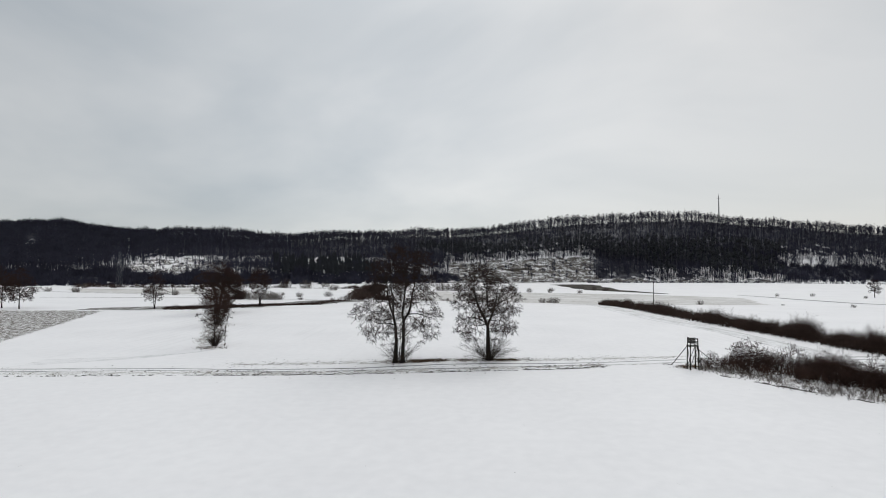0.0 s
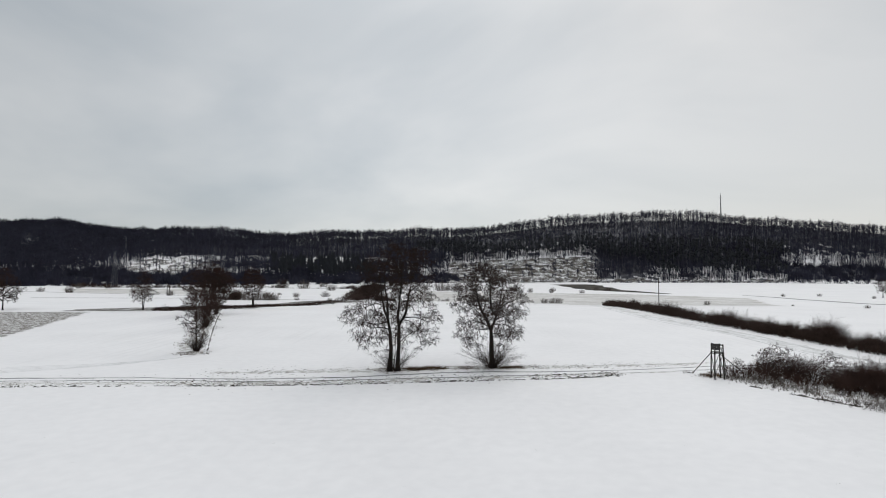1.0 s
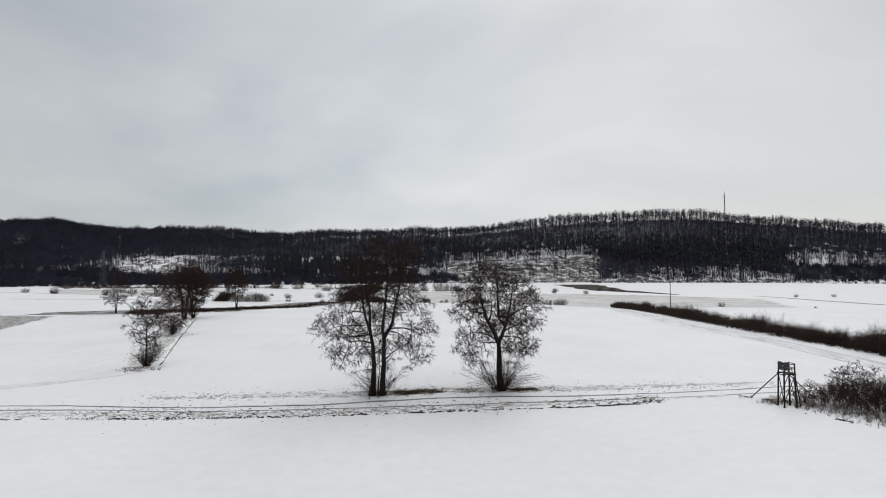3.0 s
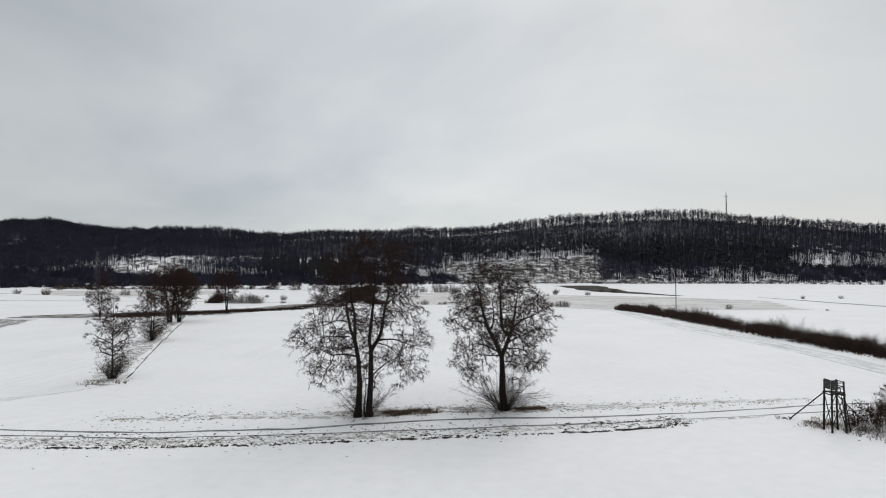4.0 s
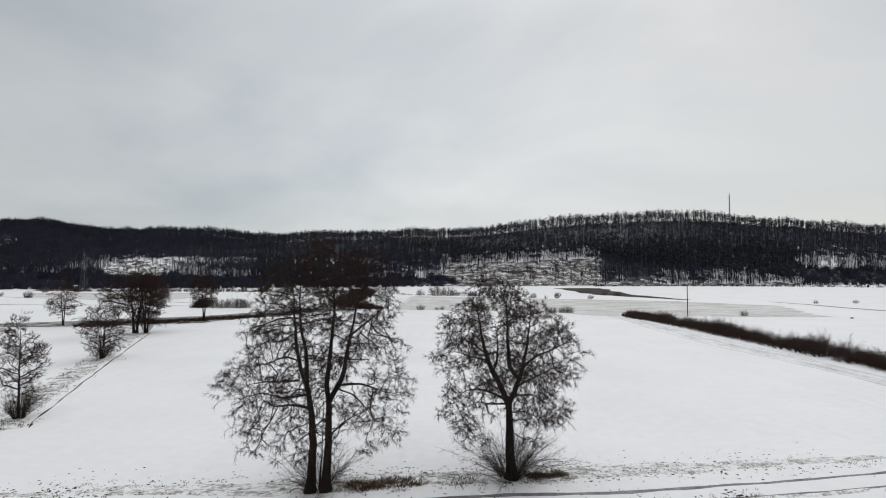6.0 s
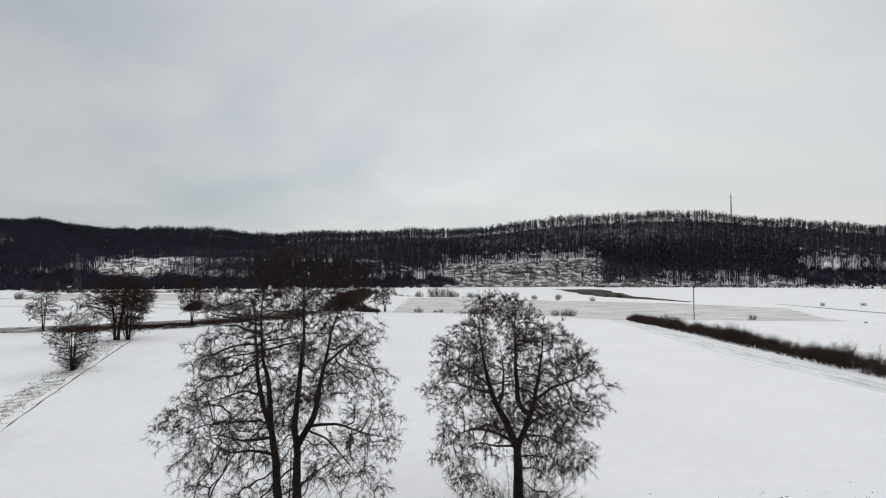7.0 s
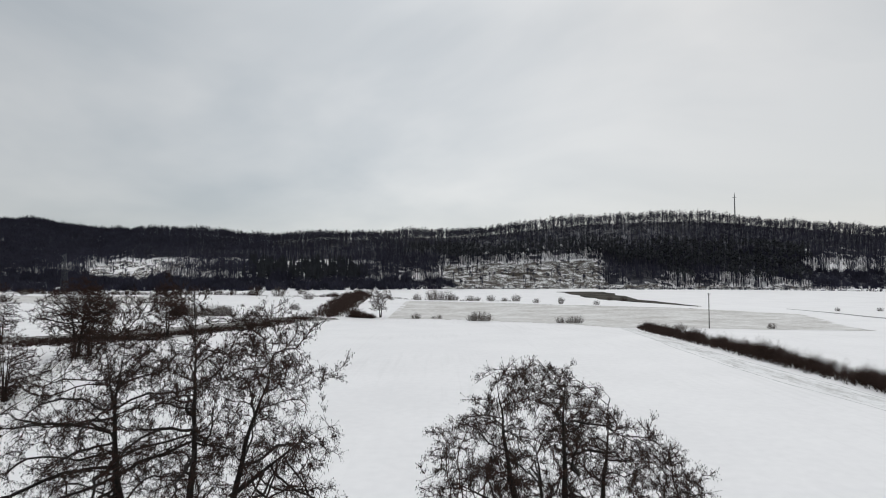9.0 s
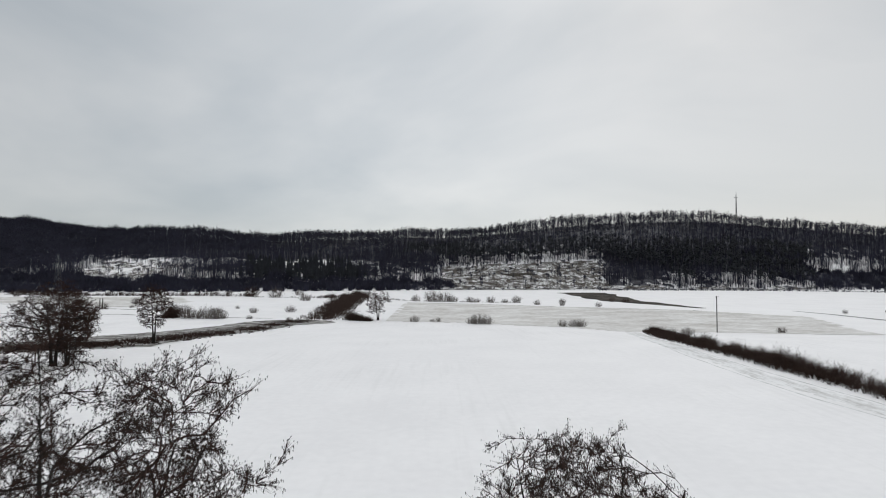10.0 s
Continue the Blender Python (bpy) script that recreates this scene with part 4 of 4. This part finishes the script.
    tagged(new("clearing_brush", brush.mesh("clearing_brush", WASTE, False)), "low grey-brown brush and felling waste on the clearing", "brush", kind="stuff")
    tagged(new("pale_wood", pale.mesh("pale_wood", PALE_WOOD, False)), "paler leafless trees along the ridge", "wood", kind="stuff")
    tagged(new("conifer_wood", dark.mesh("conifer_wood", NEEDLE, False)), "dark green conifers among the bare wood", "wood", kind="stuff")


far_wood()



def hill_floor(name, material, label, category, wanted, lift):
    """Ground of its own on the cells of the slope that wanted(x, y, u, s) names."""
    cell, keep, verts, faces = 6.0, {}, [], []

    def vert(i, j):
        if (i, j) not in keep:
            x, y = -1300 + i * cell, 700 + j * cell
            keep[i, j] = len(verts)
            verts.append((x, y, ground_height(x, y) + lift))
        return keep[i, j]
    for j in range(130):
        for i in range(434):
            x, y = -1300 + (i + 0.5) * cell, 700 + (j + 0.5) * cell
            s, u = hill_share(x, y), x / y
            if 0.0 < s < 1.1 and -0.92 < u < 0.92 and wanted(x, y, u, s):
                faces.append((vert(i, j), vert(i + 1, j), vert(i + 1, j + 1), vert(i, j + 1)))
    tagged(new(name, mesh_of(name, verts, faces, material, True)), label, category, kind="structure")


# where the floor is painted dark for the shade of dense trees
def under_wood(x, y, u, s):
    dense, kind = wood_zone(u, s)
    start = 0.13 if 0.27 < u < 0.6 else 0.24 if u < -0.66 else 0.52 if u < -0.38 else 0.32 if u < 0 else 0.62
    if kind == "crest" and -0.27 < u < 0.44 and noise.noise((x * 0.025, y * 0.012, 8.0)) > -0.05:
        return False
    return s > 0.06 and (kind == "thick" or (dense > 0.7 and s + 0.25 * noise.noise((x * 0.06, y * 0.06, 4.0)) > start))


hill_floor("forest_floor", SHADED_LITTER, "leaf litter with patches of snow under the wood, darkened for tree shade", "forest floor", under_wood, 0.7)
hill_floor("crest_floor", HAZY_CREST_GROUND, "leaf litter in thin snow between the trees of the crest, greyed for haze", "forest floor", lambda x, y, u, s: wood_zone(u, s)[1] == "crest" and not under_wood(x, y, u, s), 0.6)
hill_floor("clearing_floor", WASTE_GROUND, "felling waste and bare soil in patchy snow on the clearing", "clearing", lambda x, y, u, s: u > 0 and s < 0.5 and wood_zone(u, s)[1] in ("brush", "scrub"), 0.5)
ribbon("clearing_bank", [(86, 828), (100, 822), (118, 824), (134, 818)], ((0, 6), (0.4, 22), (0.8, 14), (1, 3)), EARTH, "dark bare bank on the snowy clearing", "bank", 0.8, 4, 0.2, 15)

# ---- track, ruts and rough grass ----
UPPER = [(-95, 92.5), (-44, 93), (-29, 92), (-15, 93), (-3, 95), (15, 97), (32, 100), (47, 103), (64, 105), (82, 106)]
LOWER = [(-95, 90.3), (-42, 91), (-28, 90), (-15, 91), (5, 93), (20, 95.3), (41, 99), (60, 102), (82, 103)]
ribbon("track_rut", UPPER, 0.7, RUT, "wet dark wheel rut in the snowy track", "track", 0.02, 0.8, 0.35, 5)
ribbon("track_rut", LOWER, 0.5, RUT, "wet wheel rut in the snowy track", "track", 0.02, 0.8, 0.45, 6)
ribbon("side_track", [(73.5, 110), (74.5, 147), (74, 165), (73, 180), (71.5, 203), (71.5, 235), (75.5, 277), (82, 314)], 8.0, CHURNED, "churned snowy track beside the hedge", "track", 0.012, 1.5, 0.1, 20)
ribbon("side_track_rut", [(70, 110), (71.5, 147), (70.5, 165), (68.5, 180), (67.5, 200), (68, 235), (73, 275), (80, 312)], 0.6, FAINT_RUT, "faint wheel rut beside the hedge", "track", 0.03, 1.5, 0.4, 7)
ribbon("side_track_rut", [(76, 112), (76.5, 150), (77, 180), (75, 205), (74.5, 235), (78, 280), (83, 314)], 0.6, FAINT_RUT, "faint wheel rut beside the hedge", "track", 0.03, 1.5, 0.4, 8)
ribbon("verge", [(-47, 115.5), (-51, 122), (-58, 141), (-69, 172), (-86, 214)], ((0, 3), (0.2, 5), (1, 6)), VERGE, "grassy verge thinly covered with snow", "verge", 0.05, 1.5, 0.2, 9)
ribbon("furrow", [(-44.5, 116.5), (-46, 119), (-54, 140), (-66, 172), (-82, 216)], 0.26, EARTH, "dark furrow along the field edge", "furrow", 0.03, 1.0, 1.1, 10)
ribbon("tree_verge", [(-15, 98), (-8, 97.5), (2, 98.8), (9, 99.8), (17, 101)], ((0, 1.0), (0.3, 2.6), (0.6, 2.2), (1, 0.8)), VERGE, "trampled grass round the trees", "verge", 0.04, 0.7, 0.3, 11)


ribbon("track_verge", [(-95, 88.7), (-39, 88.9), (-27, 88.6), (-14, 89.6), (2, 91.6), (17, 94), (28, 96.4), (37, 98)], ((0, 3.0), (0.7, 2.8), (1, 0.8)), THIN_SNOW, "rough verge of grass and clods in thin snow", "verge", 0.03, 0.8, 0.2, 17)
ribbon("field_edge", [(-36, 97), (-23, 97.6), (-8, 98.4), (8, 101), (16, 102.4), (30, 104), (48, 106.5)], ((0, 1.0), (0.3, 4.0), (0.6, 4.6), (1, 1.2)), THIN_SNOW, "rough field edge of stubble in thin snow", "field edge", 0.025, 0.8, 0.25, 18)


for k in range(5):
    ribbon("plough_line", [(-45.5 - k, 117 - 1.6 * k), (-49 - 1.5 * k, 111 - 1.6 * k), (-57 - 1.5 * k, 106 - 1.5 * k), (-72, 102 - 1.5 * k)], 0.22, FAINT_RUT, "faint plough line curving under the snow", "plough line", 0.02, 0.8, 0.6, 30 + k)


def strew(seed, n, line, wide, sizes, clump=0.25):
    """Spots along a line, in uneven groups."""
    rng = random.Random(seed)
    run = [Vector((x, y, 0)) for x, y in line]
    out = []
    while len(out) < n:
        p, d = along(run, rng.random())
        if noise.noise((p.x * clump, p.y * clump, seed)) + rng.uniform(-0.3, 0.3) < -0.05:
            continue
        off = rng.gauss(0, wide * 0.35)
        out.append((p.x - d.y * off, p.y + d.x * off, rng.uniform(*sizes)))
    return out


def clods(name, spots, material, label, seed):
    rng = random.Random(seed)
    wood = Wood()
    for x, y, size in spots:
        z = ground_height(x, y)
        first = len(wood.verts)
        wood.lump((0, 0, 0), 0.10 * size, 0.065 * size)
        long_, a = rng.uniform(0.8, 2.6), rng.uniform(-0.35, 0.35)
        for i in range(first, len(wood.verts)):
            vx, vy, vz = (q * rng.uniform(0.7, 1.3) for q in wood.verts[i])
            vx *= long_
            wood.verts[i] = (x + vx * math.cos(a) - vy * math.sin(a), y + vx * math.sin(a) + vy * math.cos(a), z + vz)
    return tagged(new(name, wood.mesh(name, material, False)), label, "clods", kind="stuff")


clods("clods", strew(11, 760, [(-95, 88.5), (-39, 88.8), (-27, 88.6), (-14, 89.6), (2, 91.6), (17, 94), (27, 96)], 3.0, (0.4, 1.6)), EARTH, "dark clods and matted grass along the track", 11)
clods("clods", strew(12, 260, [(-70, 86.3), (-39, 87), (-27, 87), (-14, 88), (2, 90), (17, 92), (24, 93.5)], 0.3, (0.7, 2.0), 0.35), EARTH, "dark clods along the ploughed field edge", 12)
clods("clods", strew(13, 420, [(-36, 97), (-23, 98), (-8, 99), (8, 101), (16, 102), (30, 103)], 3.2, (0.3, 1.2)), EARTH, "dark clods and stubble poking through the snow", 13)
clods("clods", strew(15, 1500, [(-95, 90), (-39, 90.5), (-27, 90), (-14, 91), (2, 93), (17, 95.5), (30, 97.8)], 6.0, (0.2, 0.75), 0.12), EARTH, "small clods and stubble strewn along the track", 15)
clods("clods", strew(16, 900, [(-40, 98), (-23, 99), (-8, 100), (8, 102), (16, 103), (40, 105)], 5.0, (0.2, 0.8), 0.12), EARTH, "small clods and stubble poking through the snow", 16)
clods("clods", strew(14, 120, [(40.5, 88.5), (42, 87), (46, 80), (51, 72), (57, 63)], 0.4, (0.8, 2.2), 0.35), EARTH, "dark clods along the thicket's edge", 14)
tufts("grass_tufts", strew(1, 450, [(-95, 88.5), (-39, 88.8), (-27, 88.6), (-14, 89.6), (2, 91.6), (17, 94), (28, 96.5)], 2.0, (0.4, 1.3)), DRY, "dark dry grass tufts along the track's edge", 1, 0.22, 7, 0.022)
tufts("grass_tufts", strew(2, 160, [(-60, 86.5), (-39, 87), (-27, 87), (-14, 88), (2, 90), (17, 92), (28, 95)], 0.35, (0.5, 1.2), 0.4), EARTH, "dark clods along the ploughed field edge", 2, 0.2, 8, 0.05, "clods")
tufts("grass_tufts", strew(3, 420, [(-36, 97), (-23, 98), (-8, 99), (8, 101), (16, 102), (30, 103), (48, 105)], 3.2, (0.25, 0.9)), DRY, "dry grass tufts poking through the snow", 3, 0.24, 7, 0.03)
tufts("grass_tufts", strew(4, 800, [(-15, 98), (-8, 97.5), (2, 98.8), (9, 99.8), (16, 101)], 2.2, (0.4, 1.3)), DRY, "matted yellow-brown grass round the tree feet", 4, 0.2, 9, 0.022)
tufts("grass_tufts", strew(21, 260, [(-5.5, 97.6), (-3, 97.9), (0.5, 98.6)], 1.4, (0.7, 1.5), 0.05), DRY, "matted rusty grass beside the tree foot", 21, 0.26, 9, 0.03)
tufts("grass_tufts", strew(22, 220, [(9.5, 100), (11, 100.4), (13, 100.9)], 1.2, (0.6, 1.3), 0.05), DRY, "matted yellow-brown grass beside the stout trunk", 22, 0.24, 9, 0.03)
tufts("grass_tufts", strew(5, 600, [(-47, 115.5), (-51, 122), (-58, 141), (-69, 172), (-86, 214)], 4.5, (0.5, 1.5)), DRY, "dry grass tufts on the verge", 5, 0.3, 6, 0.03)
tufts("grass_tufts", strew(6, 700, [(40, 95.5), (41.5, 93.5), (44.5, 91), (50, 82), (55.5, 73), (61, 63), (66, 53)], 4.0, (0.5, 1.5)), DRY, "dry grass along the thicket's edge", 6, 0.26, 8, 0.018)
tufts("grass_tufts", strew(7, 1400, [(-118, 240), (-100, 246), (-86, 262), (-80, 300), (-74, 345), (-66, 372)], 12, (0.8, 2.2)), SCRUB, "tall dark grass on the ditch bank", 7, 0.5, 6, 0.12)
tufts("grass_tufts", [(random.Random(i).uniform(-60, 60), random.Random(i + 999).uniform(42, 86), random.Random(i + 77).uniform(0.2, 0.5)) for i in range(90)], EARTH, "scattered clods showing through the field snow", 8, 0.12, 5, 0.03, "clods")

# ---- hunting stand ----


def pole_between(name, a, b, r, parent, material, label="", sides=8):
    wood = Wood()
    a, b = Vector(a), Vector(b)
    wood.tube([a, a.lerp(b, 0.33), a.lerp(b, 0.67), b], [r * 1.08, r * 1.02, r, r * 0.9], sides)
    bm = bmesh.new()
    me = wood.mesh(name, material)
    bm.from_mesh(me)
    bmesh.ops.holes_fill(bm, edges=[e for e in bm.edges if e.is_boundary])
    bm.to_mesh(me)
    bm.free()
    return part(name, me, parent, label)


def plank(name, size, m, parent, material, label=""):
    bm = bmesh.new()
    bmesh.ops.create_cube(bm, size=1, matrix=Matrix.Diagonal((*size, 1)))
    bmesh.ops.bevel(bm, geom=bm.edges[:], offset=0.008, segments=1, affect="EDGES")
    me = bpy.data.meshes.new(name)
    bm.to_mesh(me)
    bm.free()
    me.materials.append(material)
    ob = part(name, me, parent, label)
    ob.matrix_basis = m
    return ob


def hunting_stand(x, y, turn):
    root = new("hunting_stand")
    root.matrix_basis = pose(x, y, ground_height(x, y) - 0.05, 0, 0, turn)
    tagged(root, "weathered wooden hunting stand on four legs with a ladder", "hunting stand")
    w, d, deck, top = 0.58, 0.58, 3.95, 5.15
    for sx in (-1, 1):
        for sy in (-1, 1):
            pole_between("leg", (sx * (w + 0.10), sy * (d + 0.10), 0), (sx * w, sy * d, top), 0.09, root, OLD_WOOD)
    for sx in (-1, 1):
        pole_between("brace", (sx * (w + 0.09), -d - 0.09, 0.5), (sx * w, d, 3.6), 0.042, root, OLD_WOOD)
        pole_between("rail", (sx * w, -d - 0.1, top - 0.08), (sx * w, d + 0.1, top - 0.08), 0.045, root, OLD_WOOD)
        pole_between("rail", (sx * w, -d, deck + 0.65), (sx * w, d, deck + 0.65), 0.04, root, OLD_WOOD)
    for sy in (-1, 1):
        pole_between("brace", (-w - 0.09, sy * (d + 0.09), 0.6), (w, sy * d, 3.7), 0.042, root, OLD_WOOD)
        pole_between("rail", (-w - 0.1, sy * d, top - 0.16), (w + 0.1, sy * d, top - 0.16), 0.045, root, OLD_WOOD)
        pole_between("rail", (-w, sy * d, deck + 0.65), (w, sy * d, deck + 0.65), 0.04, root, OLD_WOOD)
        pole_between("beam", (-w - 0.2, sy * d, deck - 0.08), (w + 0.2, sy * d, deck - 0.08), 0.06, root, OLD_WOOD)
        pole_between("beam", (sy * w, -d - 0.2, deck - 0.2), (sy * w, d + 0.2, deck - 0.2), 0.055, root, OLD_WOOD)
    for i in range(7):
        plank("floor_board", (0.165, 2 * d + 0.2, 0.03), pose(-w + 0.05 + i * 0.184, 0, deck + 0.02), root, OLD_WOOD)
    # boarded side of the deck
    for i in range(5):
        plank("box_board", (0.025, 2 * d - 0.2, 0.188), pose(-w - 0.105, -0.06, deck + 0.46 + i * 0.192), root, BOARD, "grey box board")
    for i in range(5):
        plank("box_board", (0.62, 0.025, 0.188), pose(-w + 0.26, -d - 0.105, deck + 0.46 + i * 0.192), root, BOARD, "grey box board")
    plank("seat", (0.35, 2 * d - 0.2, 0.04), pose(w - 0.3, 0, deck + 0.48), root, OLD_WOOD)
    # ladder
    for sx in (-0.25, 0.25):
        pole_between("ladder_rail", (w + 0.75, sx - 0.1, 0), (w + 0.08, sx - 0.1, deck + 0.5), 0.045, root, OLD_WOOD)
    for i in range(12):
        f = (i + 0.6) / 13
        pole_between("rung", (w + 0.75 - 0.67 * f, -0.38, f * (deck + 0.5)), (w + 0.75 - 0.67 * f, 0.18, f * (deck + 0.5)), 0.028, root, OLD_WOOD)
    # long stays to the ground
    pole_between("stay", (-1.6, 5.1, 0), (-w, d, deck - 0.05), 0.06, root, OLD_WOOD)
    pole_between("stay", (6.2, 5.6, 0), (w, d, deck - 0.3), 0.06, root, OLD_WOOD)
    return root


hunting_stand(40.55, 91.8, -3)

# ---- poles and masts ----


def utility_pole(x, y, high, label):
    root = new("utility_pole")
    root.location = (x, y, ground_height(x, y) - 0.2)
    tagged(root, label, "pole")
    pole_between("shaft", (0, 0, 0), (0, 0, high), 0.19, root, POLE_WOOD, sides=10)
    pole_between("crossarm", (-0.7, 0, high - 0.45), (0.7, 0, high - 0.45), 0.07, root, POLE_WOOD)
    for k in (-0.6, 0, 0.6):
        pole_between("insulator", (k, 0, high - 0.4), (k, 0, high - 0.15), 0.06, root, GALVANISED, "small grey insulator")
    return root


utility_pole(117.5, 314.5, 15.2, "tall single utility pole at the edge of a field")
pair = new("twin_pole")
pair.location = (-216, 452, ground_height(-216, 452) - 0.2)
tagged(pair, "pair of slim wooden posts in the snow", "pole")
pole_between("shaft", (-0.9, 0, 0), (-0.9, 0, 7.5), 0.28, pair, POLE_WOOD)
pole_between("shaft", (0.9, 0, 0), (0.9, 0, 7.5), 0.28, pair, POLE_WOOD)


def lattice_mast(name, x, y, high, foot, label, category, r=0.16):
    root = new(name)
    root.location = (x, y, ground_height(x, y) - 0.3)
    tagged(root, label, category)
    corners = [(-1, -1), (1, -1), (1, 1), (-1, 1)]

    def at(k, f):
        w = foot * (1 - 0.72 * f)
        return Vector((corners[k][0] * w, corners[k][1] * w, high * f))
    for k in range(4):
        pole_between("leg", at(k, 0), at(k, 1), r, root, GALVANISED, sides=4)
        lattice = Wood()
        for i in range(8):
            a, b = i / 8, (i + 1) / 8
            lattice.tube([at(k, a), at((k + 1) % 4, b)], [r * 0.5] * 2, 3)
            lattice.tube([at((k + 1) % 4, a), at(k, b)], [r * 0.5] * 2, 3)
        part("lattice", lattice.mesh("lattice", GALVANISED), root)
    return root


radio = lattice_mast("radio_mast", 484.5, 984, 50, 1.0, "slim steel radio mast rising above the ridge", "mast", 0.2)
pole_between("crossarm", (-3.2, 0, 45), (3.2, 0, 45), 0.3, radio, GALVANISED)
pole_between("antenna", (0, 0, 50), (0, 0, 54), 0.22, radio, GALVANISED)
pylon = lattice_mast("power_pylon", -352, 612, 40, 2.6, "grey lattice power pylon before the wood", "pylon", 0.05)
for h, w in ((26, 5.5), (31, 4.2)):
    pole_between("crossarm", (-w, 0, h), (w, 0, h), 0.1, pylon, GALVANISED)
